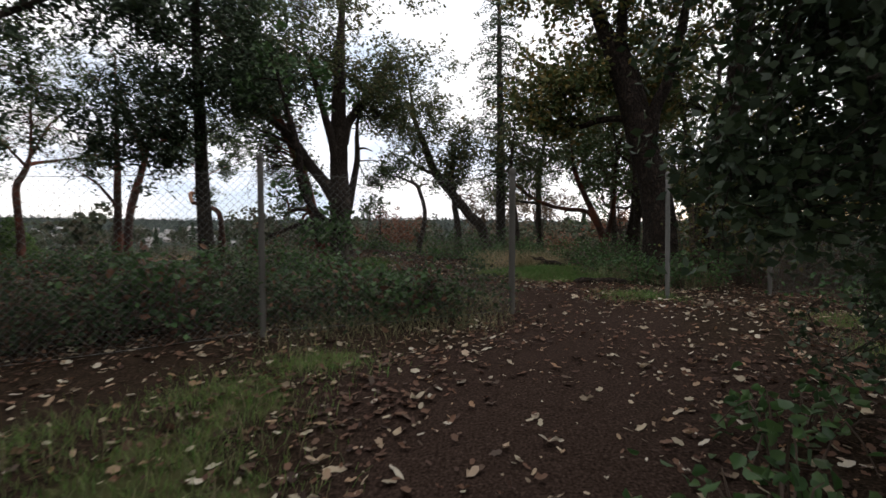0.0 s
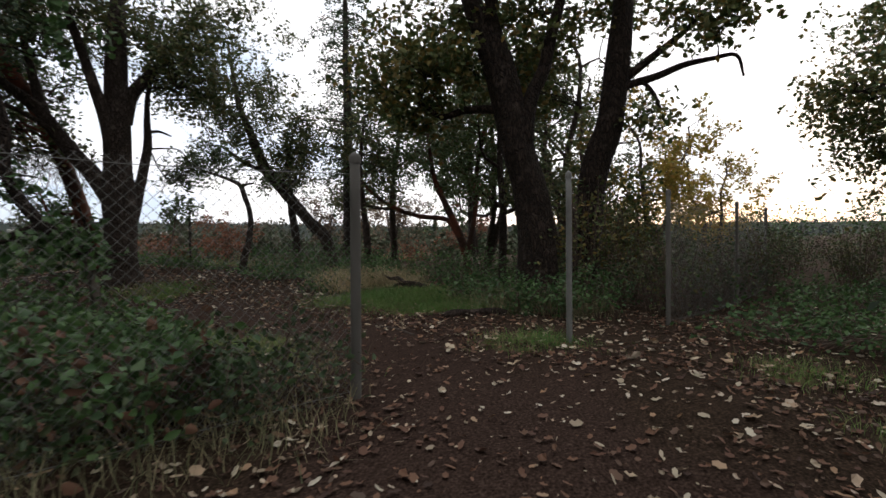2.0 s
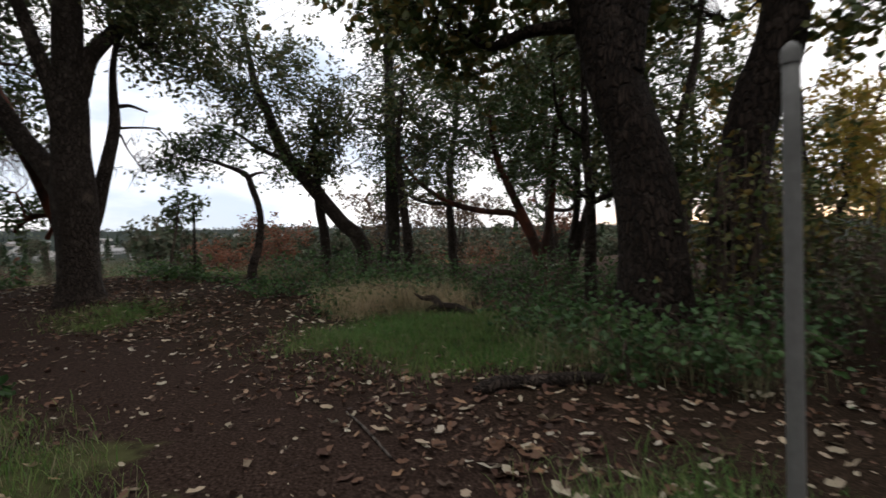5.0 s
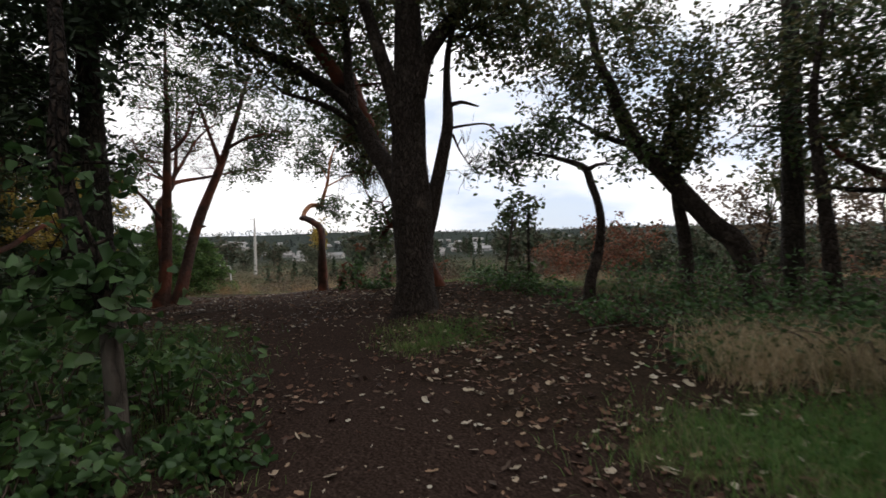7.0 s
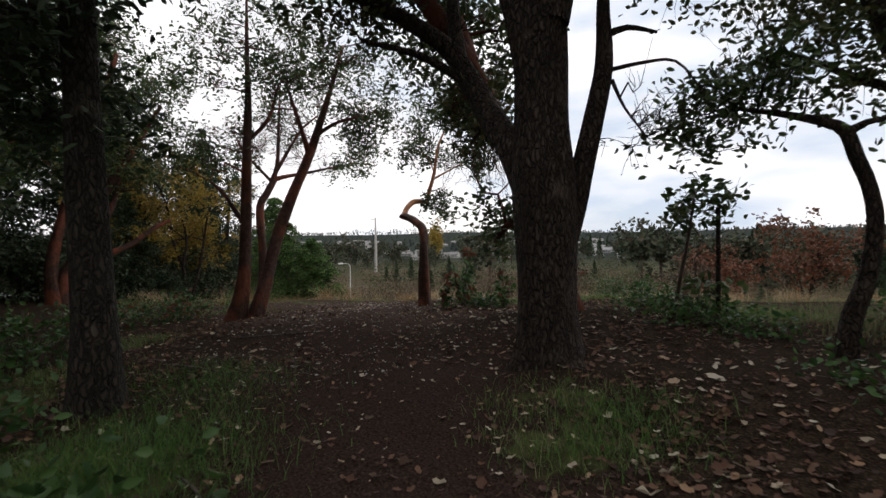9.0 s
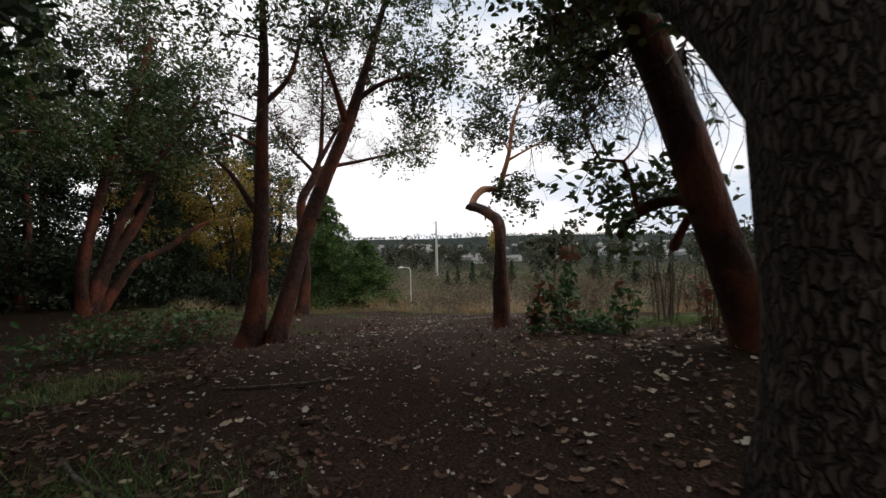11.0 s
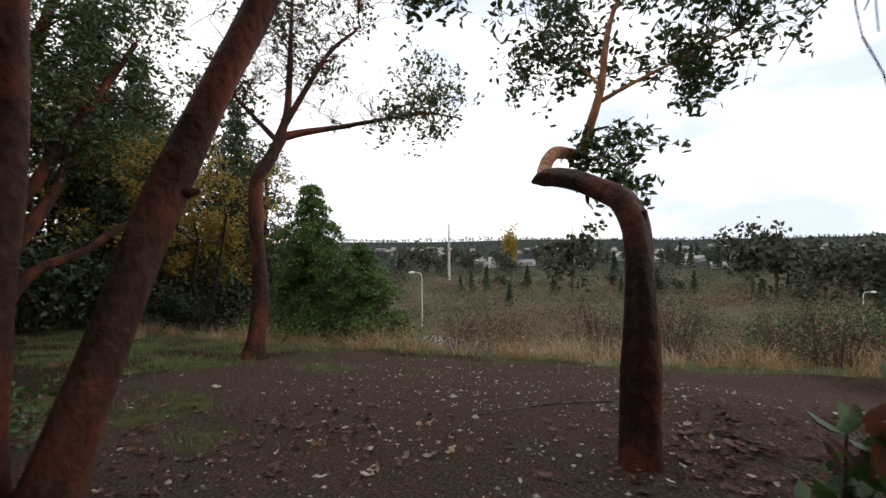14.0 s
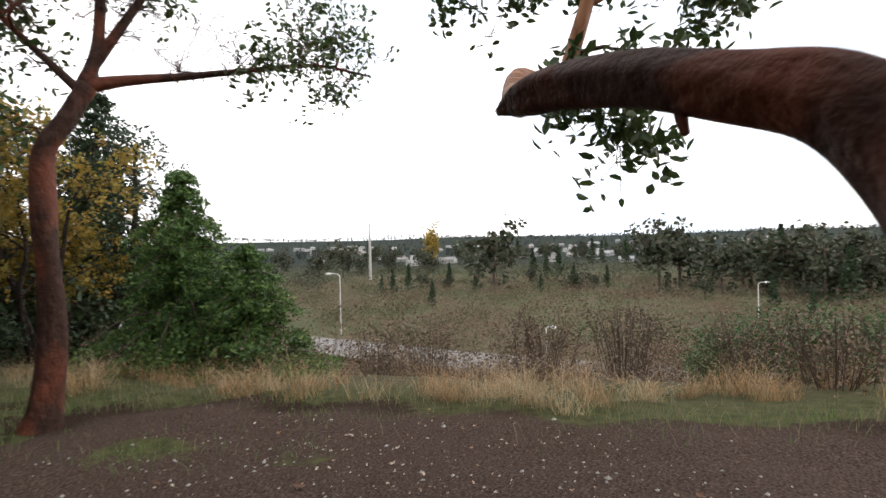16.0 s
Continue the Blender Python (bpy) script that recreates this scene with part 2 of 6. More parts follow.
class Buf:
    """Collects verts and quads for one mesh."""
    def __init__(self):
        self.v, self.f, self.n = [], [], 0

    def add(self, verts, faces):
        verts, faces = np.asarray(verts, float), np.asarray(faces, int)
        self.v.append(verts)
        self.f.append(faces + self.n)
        self.n += len(verts)

    def mesh(self, name, mat, smooth=True):
        me = bpy.data.meshes.new(name)
        v = np.concatenate(self.v) if self.v else np.zeros((0, 3))
        groups = {}
        for f in self.f:
            groups.setdefault(f.shape[1], []).append(f)
        fs = [np.concatenate(g) for g in groups.values()]
        loops = np.concatenate([f.ravel() for f in fs])
        sizes = np.concatenate([np.full(len(f), f.shape[1]) for f in fs])
        starts = np.concatenate([[0], np.cumsum(sizes)[:-1]])
        me.vertices.add(len(v))
        me.vertices.foreach_set("co", v.ravel().astype(np.float32))
        me.loops.add(len(loops))
        me.loops.foreach_set("vertex_index", loops.astype(np.int32))
        me.polygons.add(len(sizes))
        me.polygons.foreach_set("loop_start", starts.astype(np.int32))
        me.update(calc_edges=True)
        me.polygons.foreach_set("use_smooth", np.full(len(sizes), smooth))
        if mat:
            me.materials.append(mat)
        me.validate()
        return me


def part(name, buf, mat, parent, label="", smooth=True, kind=""):
    ob = new(name, buf.mesh(name, MAT[mat], smooth))
    ob.parent = parent
    return tagged(ob, label, kind=kind)


def thing(name, at, label, category, group="", kind=""):
    ob = new(name)
    ob.location = at
    ob.empty_display_size = 0.1
    return tagged(ob, label, category, group, kind)


def spline(pts, step=0.12):
    """A smooth line through (x, y, z, r) rows."""
    p = np.asarray(pts, float)
    if len(p) < 3:
        k = max(2, int(np.linalg.norm(p[-1, :3] - p[0, :3]) / step) + 1)
        return p[0] + (p[-1] - p[0]) * np.linspace(0, 1, k)[:, None]
    q = np.vstack([2 * p[0] - p[1], p, 2 * p[-1] - p[-2]])
    out = []
    for i in range(1, len(q) - 2):
        k = max(1, int(np.linalg.norm(q[i + 1, :3] - q[i, :3]) / step))
        u = np.linspace(0, 1, k, endpoint=False)[:, None]
        out.append(0.5 * (2 * q[i] + (q[i + 1] - q[i - 1]) * u + (2 * q[i - 1] - 5 * q[i] + 4 * q[i + 1] - q[i + 2]) * u ** 2
                          + (3 * q[i] - q[i - 1] - 3 * q[i + 1] + q[i + 2]) * u ** 3))
    out.append(p[-1:])
    c = np.vstack(out)
    c[:, 3] = np.maximum(c[:, 3], 0.002)
    return c


def tube(buf, pts, sides=10, step=0.12, lump=0.0, flare=0.0, seed=0.0):
    """A limb along a line of (x, y, z, r), with lumps, and roots flaring at its start."""
    c = spline(pts, step)
    pos, r = c[:, :3], c[:, 3]
    tang = np.gradient(pos, axis=0)
    tang /= np.linalg.norm(tang, axis=1)[:, None] + 1e-9
    ref = np.array([1.0, 0.13, 0.07])
    if abs(tang[0] @ ref) > 0.9:
        ref = np.array([0.1, 1.0, 0.05])
    u = ref - tang[0] * (ref @ tang[0])
    u /= np.linalg.norm(u)
    ang = np.linspace(0, 2 * np.pi, sides, endpoint=False)
    rows, along = [], 0.0
    for i in range(len(pos)):
        u = u - tang[i] * (u @ tang[i])
        u /= np.linalg.norm(u) + 1e-9
        w = np.cross(tang[i], u)
        if i:
            along += np.linalg.norm(pos[i] - pos[i - 1])
        rad = np.full(sides, r[i])
        if lump:
            rad = rad * (1 + lump * (np.sin(ang * 3 + along * 1.4 + seed) * 0.5 + np.sin(ang * 5 - along * 2.1 + seed * 2.1) * 0.35
                                     + np.sin(ang * 2 + along * 3.9 + seed * 1.7) * 0.4))
        if flare:
            k = math.exp(-along / 0.22) * flare
            rad = rad * (1 + k * (0.5 + 0.5 * np.sin(ang * 4 + seed) + 0.35 * np.sin(ang * 7 + seed * 3)))
        rows.append(pos[i] + np.outer(np.cos(ang) * rad, u) + np.outer(np.sin(ang) * rad, w))
    v = np.vstack(rows + [pos[-1:] + tang[-1] * r[-1] * 0.6])
    k, s = len(pos), np.arange(sides)
    f = np.concatenate([np.stack([i * sides + s, i * sides + (s + 1) % sides, (i + 1) * sides + (s + 1) % sides, (i + 1) * sides + s], 1) for i in range(k - 1)])
    buf.add(v, f)
    buf.f.append(np.stack([(k - 1) * sides + s, (k - 1) * sides + (s + 1) % sides, np.full(sides, k * sides)], 1) + buf.n - len(v))
    return c


def leaves(buf, centres, length, width, droop=0.35, fold=0.25, up=None, simple=False):
    """Oval folded leaves, four triangles each, or plain lozenges of two, at the given places."""
    c = np.asarray(centres)
    n = len(c)
    if not n:
        return
    d = rng.normal(size=(n, 3))
    d[:, 2] = d[:, 2] * 0.6 - droop
    if up is not None:
        d[:, 2] += up
    d /= np.linalg.norm(d, axis=1)[:, None]
    s = np.cross(d, rng.normal(size=(n, 3)))
    s /= np.linalg.norm(s, axis=1)[:, None] + 1e-9
    nn = np.cross(s, d)
    L = length * rng.uniform(0.65, 1.2, n)[:, None]
    W = width * rng.uniform(0.7, 1.15, n)[:, None] * 0.5
    b0 = c - d * L * 0.5
    lift = nn * W * fold * 2
    if simple:
        v = np.stack([b0, b0 + d * L * 0.5 + s * W * 1.15 + lift, b0 + d * L, b0 + d * L * 0.5 - s * W * 1.15 + lift], 1).reshape(-1, 3)
        buf.add(v, np.arange(n)[:, None] * 4 + [0, 1, 2, 3])
        return
    v = np.stack([b0, b0 + d * L * 0.33 + s * W + lift, b0 + d * L * 0.72 + s * W * 0.8 + lift, b0 + d * L,
                  b0 + d * L * 0.72 - s * W * 0.8 + lift, b0 + d * L * 0.33 - s * W + lift], 1).reshape(-1, 3)
    i = np.arange(n)[:, None] * 6
    buf.add(v, np.vstack([i + [0, 1, 2, 3], i + [0, 3, 4, 5]]))


def blades(buf, roots, height, width, lean=0.35, curl=0.5):
    """Grass blades: two bent segments each."""
    c = np.asarray(roots)
    n = len(c)
    if not n:
        return
    az = rng.uniform(0, 2 * np.pi, n)
    d = np.stack([np.cos(az), np.sin(az), np.zeros(n)], 1)
    s = np.stack([-np.sin(az), np.cos(az), np.zeros(n)], 1)
    h = (height * rng.uniform(0.45, 1.15, n))[:, None]
    w = (width * rng.uniform(0.6, 1.2, n))[:, None] * 0.5
    k = (lean * rng.uniform(0.2, 1.4, n))[:, None]
    up = np.array([0, 0, 1.0])
    m = c + up * h * 0.55 + d * h * k * 0.45
    t = c + up * h * (1 - 0.25 * k * curl) + d * h * k * (1 + curl)
    v = np.stack([c - s * w, c + s * w, m - s * w * 0.8, m + s * w * 0.8, t], 1).reshape(-1, 3)
    i = np.arange(n)[:, None] * 5
    buf.add(v, i + [0, 1, 3, 2])
    buf.f.append(i + [2, 3, 4] + buf.n - len(v))


def smooth01(a, b, v):
    u = np.clip((np.asarray(v, float) - a) / (b - a), 0, 1)
    return u * u * (3 - 2 * u)


RIM = 22.6


def outward(x, y):
    """Metres past the rim of the viewpoint, down the slope."""
    return -0.5 * np.asarray(x) + 0.866 * np.asarray(y) - RIM


def ground(x, y):
    """Height of the ground."""
    x, y = np.asarray(x, float), np.asarray(y, float)
    z = 0.35 * smooth01(-1, 9, y) + 0.4 * np.exp(-((x + 3) ** 2 + (y - 17.5) ** 2) / 18) - 0.2 * smooth01(3, 7, x)
    z = z + 0.14 * np.exp(-((x + 8) ** 2 + (y - 14.5) ** 2) / 14) - 0.12 * smooth01(-8, -11, x) - 0.2 * smooth01(-11, -19, x)
    d = outward(x, y)
    z = z * smooth01(60, 10, d)
    z = z - 7.4 * smooth01(-2.5, 32, d)
    far = np.hypot(x, y)
    z = z + np.where(d > 0, 31 * smooth01(250, 1900, far) + (34 + 7 * np.sin(x / 310 + 1) + 5 * np.sin(x / 127 - y / 190)) * smooth01(1250, 2600, far) * smooth01(700, -500, x), 0)
    return z


# ---- ground: one sheet to the horizon ----
PATHLINE = np.array([(0.2, -8), (0.3, 0.2), (0.9, 3.4), (1.9, 6.4), (1.5, 8.2), (0, 10.2), (-2.7, 12.1), (-5.5, 14), (-8.3, 16.7), (-11, 18.6)])


def path_distance(x, y):
    x, y = np.asarray(x, float), np.asarray(y, float)
    best = np.full(x.shape, 1e9)
    for p, q in zip(PATHLINE[:-1], PATHLINE[1:]):
        d = q - p
        t = np.clip(((x - p[0]) * d[0] + (y - p[1]) * d[1]) / (d @ d), 0, 1)
        best = np.minimum(best, np.hypot(x - p[0] - t * d[0], y - p[1] - t * d[1]))
    return best


# grassy places: x, y, radius
GRASS = [(-1.2, 2.7, 0.7), (-1.4, 3.6, 0.75), (-0.9, 4.5, 0.6), (-2.3, 2.9, 0.5), (2.3, 11.2, 1.1), (3.0, 12.3, 1.0), (1.3, 11.6, 0.7), (-2.3, 13.4, 0.55), (-1.9, 13.0, 0.5),
         (-3.6, 10.6, 0.9), (-2.6, 9.9, 0.8), (2.9, 7.9, 0.5), (0.2, 8.5, 0.9), (-0.6, 9.0, 0.8), (-11.6, 15.0, 0.7), (-12.6, 17.2, 0.6), (-14.4, 15.6, 1.2), (-12.4, 13.6, 1.2), (-10.3, 15.2, 0.4), (-11.6, 18.2, 0.4), (-17, 15, 2.4), (-16.6, 17.2, 1.4), (-20, 15.5, 2.5),
         (-6.2, 18.9, 0.8), (-5.4, 19.6, 1.0), (-2.5, 18.6, 1.4), (0, 19.5, 1.8), (5.2, 6.4, 0.6), (4.4, 4.9, 0.45), (-8.4, 12.0, 0.7), (-6.3, 10.4, 1.0)]


def grass_amount(x, y):
    x, y = np.asarray(x, float), np.asarray(y, float)
    g = np.zeros(x.shape)
    for gx, gy, gr in GRASS:
        g = np.maximum(g, smooth01(gr * 1.25, gr * 0.55, np.hypot(x - gx, y - gy)))
    d = outward(x, y)
    g = g * (0.75 + 0.45 * np.sin(x * 4.1 + 2 * np.sin(y * 1.7)) * np.sin(y * 3.7 + np.sin(x * 2.9)))
    return np.clip(np.maximum(g, smooth01(-0.3, 1.0, d + 0.35 * np.sin(x * 1.1) + 0.25 * np.sin(x * 3.7 + y)) * smooth01(30, 5, d)), 0, 1)


def axis(lo, hi, step, reach):
    mid = list(np.arange(lo, hi, step))
    out, s = [], step
    a, b = lo, mid[-1]
    left, right = [], []
    while a > -reach:
        s *= 1.17
        a -= s
        left.append(a)
    s = step
    while b < reach:
        s *= 1.17
        b += s
        right.append(b)
    return np.array(left[::-1] + mid + right)


gx, gy = axis(-20, 11, 0.18, 1500), axis(-3, 26, 0.18, 4200)
X, Y = np.meshgrid(gx, gy)
Z = ground(X, Y)
near = smooth01(60, 25, np.hypot(X + 4, Y - 12))
rough = np.zeros(X.shape)
for fx, fy, ph, am in ((1.3, 0.7, 0.3, 0.03), (-0.9, 1.7, 1.1, 0.025), (3.1, 2.3, 2.0, 0.012), (2.2, -3.4, 4.0, 0.012), (6.1, 4.3, 0.5, 0.006), (-5.0, 6.7, 1.9, 0.006)):
    rough += am * np.sin(fx * X + fy * Y + ph + np.sin(0.7 * X - 0.5 * Y))
onpath = smooth01(1.9, 0.6, path_distance(X, Y))
Z = Z + near * rough * (1 - 0.5 * onpath) - 0.03 * onpath * near
buf = Buf()
nx, ny = len(gx), len(gy)
idx = np.arange(nx * ny).reshape(ny, nx)
buf.add(np.stack([X.ravel(), Y.ravel(), Z.ravel()], 1), np.stack([idx[:-1, :-1], idx[:-1, 1:], idx[1:, 1:], idx[1:, :-1]], -1).reshape(-1, 4))
m, n, l, b = material("earth", 1.0, 0.02)
att = {}
for key in ("soil", "grass", "meadow", "far", "dust"):
    at = n.new("ShaderNodeAttribute")
    at.attribute_name = key
    att[key] = at.outputs["Fac"]
fine, mid_, big = noise_node(n, l, 55, 9), noise_node(n, l, 6, 5), noise_node(n, l, 0.8, 4)
r1 = colour_ramp(n, [(0.3, (0.013, 0.0085, 0.007)), (0.5, (0.036, 0.023, 0.018)), (0.66, (0.062, 0.042, 0.033)), (0.8, (0.13, 0.1, 0.083))])
l.new(fine.outputs[0], r1.inputs[0])
r2 = colour_ramp(n, [(0.32, (0.012, 0.01, 0.007)), (0.5, (0.027, 0.02, 0.014)), (0.7, (0.05, 0.035, 0.024))])
l.new(mid_.outputs[0], r2.inputs[0])
r7 = colour_ramp(n, [(0.35, (0.008, 0.006, 0.005)), (0.5, (0.03, 0.02, 0.014)), (0.6, (0.06, 0.038, 0.026)), (0.72, (0.1, 0.075, 0.055))])
l.new(fine.outputs[0], r7.inputs[0])
litter = blend(n, l, 0.65, r2.outputs[0], r7.outputs[0])
# trodden gravelly viewpoint: paler soil, with open-sky brightness put into its colour
r6 = colour_ramp(n, [(0.3, (0.021, 0.0135, 0.0105)), (0.5, (0.058, 0.039, 0.031)), (0.62, (0.094, 0.068, 0.055)), (0.78, (0.17, 0.137, 0.115))])
l.new(fine.outputs[0], r6.inputs[0])
col = blend(n, l, att["soil"], litter, blend(n, l, att["dust"], r1.outputs[0], r6.outputs[0]))
r3 = colour_ramp(n, [(0.35, (0.036, 0.042, 0.017)), (0.6, (0.075, 0.075, 0.034))])
l.new(mid_.outputs[0], r3.inputs[0])
r5 = colour_ramp(n, [(0.42, (0, 0, 0)), (0.6, (1, 1, 1))])
gm = n.new("ShaderNodeMath")
gm.operation = "MULTIPLY"
gm2 = n.new("ShaderNodeMath")
gm2.operation = "ADD"
l.new(mid_.outputs[0], gm2.inputs[0])
gm2.inputs[1].default_value = 0.25
l.new(gm2.outputs[0], gm.inputs[0])
l.new(att["grass"], gm.inputs[1])
l.new(gm.outputs[0], r5.inputs[0])
col = blend(n, l, r5.outputs[0], col, r3.outputs[0])
wide = noise_node(n, l, 0.035, 6)
r4 = colour_ramp(n, [(0.36, (0.05, 0.068, 0.03)), (0.47, (0.1, 0.078, 0.052)), (0.55, (0.06, 0.085, 0.034)), (0.66, (0.12, 0.095, 0.066))])
l.new(wide.outputs[0], r4.inputs[0])
col = blend(n, l, att["meadow"], col, blend(n, l, big.outputs[0], r4.outputs[0], (0.085, 0.075, 0.05)))
col = blend(n, l, att["far"], col, (0.026, 0.034, 0.028))
l.new(col, b.inputs["Base Color"])
bump(n, l, b, fine.outputs[0], 0.6, 0.012)
MAT["earth"] = m
gme = buf.mesh("ground", m)
d_ = outward(X, Y)
wide_soil = smooth01(4.6, 3.4, np.hypot((X + 9.6) * 0.85, Y - 17.3) + 0.4 * np.sin(1.7 * X + 0.9 * Y)) * smooth01(0.9, 0.2, outward(X, Y) + 0.25 * np.sin(X * 2.3) + 0.2 * np.sin(X * 5.1 + Y))
for key, val in (("dust", wide_soil), ("soil", np.maximum(wide_soil, smooth01(1.9, 0.9, path_distance(X, Y) + 0.35 * np.sin(2.1 * X + 1.3 * Y) + 0.25 * np.sin(4.3 * X - 3.1 * Y)))), ("grass", grass_amount(X, Y)), ("meadow", smooth01(0, 6, d_)), ("far", smooth01(130, 420, np.hypot(X, Y)))):
    at = gme.attributes.new(key, "FLOAT", "POINT")
    at.data.foreach_set("value", val.ravel().astype(np.float32))
tagged(new("ground", gme), "dark bare earth and leaf litter falling to brown scrubland", "ground", kind="structure")


def rest(x, y):
    """Height of the ground sheet with its small unevenness."""
    i, j = np.clip(np.searchsorted(gy, y), 1, ny - 1), np.clip(np.searchsorted(gx, x), 1, nx - 1)
    u, v = (np.asarray(x) - gx[j - 1]) / (gx[j] - gx[j - 1]), (np.asarray(y) - gy[i - 1]) / (gy[i] - gy[i - 1])
    return (Z[i - 1, j - 1] * (1 - u) + Z[i - 1, j] * u) * (1 - v) + (Z[i, j - 1] * (1 - u) + Z[i, j] * u) * v


# ---- trees ----
def grow(branch_buf, leaf_buf, nodes, blobs, leaf, twigs=3, max_r=0.05, simple=False):
    """Fill blobs with leaf clusters, each joined by a thin branch to the nearest limb. blob: centre, radii, clusters. leaf: length, width, count, spread."""
    length, width, count, spread = leaf
    length, width, count = length * 1.05, width * 1.2, int(count * 1.3)
    targets = []
    for (cx, cy, cz), (rx, ry, rz), k in blobs:
        m = max(2, k // 6)
        p = rng.normal(size=(m, 3))
        p *= (rng.uniform(0.15, 1, m) ** 0.5 / np.linalg.norm(p, axis=1))[:, None]
        heart = p * (rx, ry, rz) + (cx, cy, cz)
        tight = 0.1 + 0.16 * min(rx, ry, 1.3)
        targets.append(heart[np.arange(k) % m] + rng.normal(size=(k, 3)) * (tight, tight, tight * 0.6))
    targets = np.vstack(targets)
    N = np.zeros((len(nodes) + 6 * len(targets), 4))
    N[:len(nodes)] = nodes
    used = len(nodes)
    near_first = np.argsort([np.min(np.linalg.norm(nodes[:, :3] - t, axis=1)) for t in targets])
    pts = []
    for k in near_first:
        t = targets[k]
        diff = t - N[:used, :3]
        dist = np.linalg.norm(diff, axis=1) + 0.6 * np.maximum(0, -diff[:, 2]) + 8.0 * np.maximum(0, 0.006 - N[:used, 3]) / 0.006
        i = int(np.argmin(dist))
        a = N[i]
        span = np.linalg.norm(t - a[:3])
        r0 = min(a[3] * 0.7, max_r, 0.008 + 0.026 * span)
        side = rng.normal(size=3) * 0.13 * span
        p1 = a[:3] + (t - a[:3]) * 0.35 + side + (0, 0, 0.08 * span)
        p2 = a[:3] + (t - a[:3]) * 0.7 - side * 0.5 + (0, 0, 0.05 * span)
        line = np.array([(*a[:3], r0), (*p1, r0 * 0.75), (*p2, r0 * 0.55), (*t, max(0.003, r0 * 0.35))])
        tube(branch_buf, line, 5 if r0 > 0.02 else 4, max(0.12, span / 5))
        N[used:used + 3] = line[1:]
        used += 3
        ends = [t]
        for _ in range(twigs):
            e_ = t + rng.normal(size=3) * spread * 0.9
            tube(branch_buf, [(*t, 0.004), (*((t + e_) / 2 + rng.normal(size=3) * 0.03), 0.003), (*e_, 0.002)], 3, 1.0)
            ends.append(e_)
        ends = np.array(ends)
        if count:
            pts.append(ends[rng.integers(0, len(ends), count)] + rng.normal(size=(count, 3)) * spread * 0.36)
    if pts:
        leaves(leaf_buf, np.vstack(pts), length, width, simple=simple)


def tree(label, base, limbs, blobs, bark_mat, leaf_mat, leaf=(0.1, 0.042, 22, 0.22), flare=0.5, sides=14, group="", name="tree", twigs=3, dry=None, lump=0.06, simple=False):
    """A tree from its limbs (the first is the trunk) and the places that its crown fills."""
    x, y = base
    z = float(rest(x, y)) - 0.05
    t = thing(name, (x, y, z), label, "tree", group)
    o = np.array([x, y, z, 0])
    nodes = []
    for i, limb in enumerate(limbs):
        pts = np.array(limb, float)
        if i == 0:
            pts[0, 2] = z - 0.15
        bb = Buf()
        c = tube(bb, pts - o, sides if i == 0 else max(7, sides - 5), 0.09, lump, flare if i == 0 else 0.0, seed=i * 1.7 + x)
        part("trunk" if i == 0 else "limb", bb, bark_mat, t)
        nodes.append(c[len(c) // 3:] if i == 0 else c[1:])
    nodes = np.vstack(nodes)
    nodes = nodes[nodes[:, 2] > 1.2] if np.any(nodes[:, 2] > 1.2) else nodes
    wood, foliage = Buf(), Buf()
    grow(wood, foliage, nodes, [((c[0] - x, c[1] - y, c[2] - z), r, k) for c, r, k in blobs], leaf, twigs, simple=simple)
    if dry:
        grow(wood, foliage, nodes, [((c[0] - x, c[1] - y, c[2] - z), r, k) for c, r, k in dry], (0.1, 0.04, 0, 0.15), 3)
    part("branchwork", wood, bark_mat, t, kind="stuff")
    if foliage.n:
        part("crown", foliage, leaf_mat, t, kind="stuff")
    return t


def hanging_twigs(t, starts, length, mat, seed):
    """Bare dead twigs that droop from a branch, forking as they fall."""
    rr = np.random.default_rng(seed)
    o = np.array(t.location)
    bb = Buf()
    for a_ in starts:
        az = rr.uniform(0, 6.28)
        ln = length * rr.uniform(0.5, 1.15)
        p_, d_ = np.array(a_) - o, np.array((math.cos(az) * 0.8, math.sin(az) * 0.8, 0.1))
        pts = [(*p_, 0.008)]
        for j in range(5):
            d_ = d_ * 0.75 + np.array((0, 0, -0.28)) + rr.normal(size=3) * 0.22
            p_ = p_ + d_ / np.linalg.norm(d_) * ln / 5
            pts.append((*p_, 0.007 - 0.0012 * j))
            if j:
                e_ = d_ / np.linalg.norm(d_) + rr.normal(size=3) * 0.7
                q_ = p_ + e_ * ln * 0.14
                tube(bb, [(*p_, 0.004), (*q_, 0.003), (*(q_ + (e_ * 0.6 + (0, 0, -0.5)) * ln * 0.14), 0.0015)], 4, 0.3)
        tube(bb, pts, 4, 0.08)
    return part("dead_branchwork", bb, mat, t, "bare drooping twigs", kind="stuff")


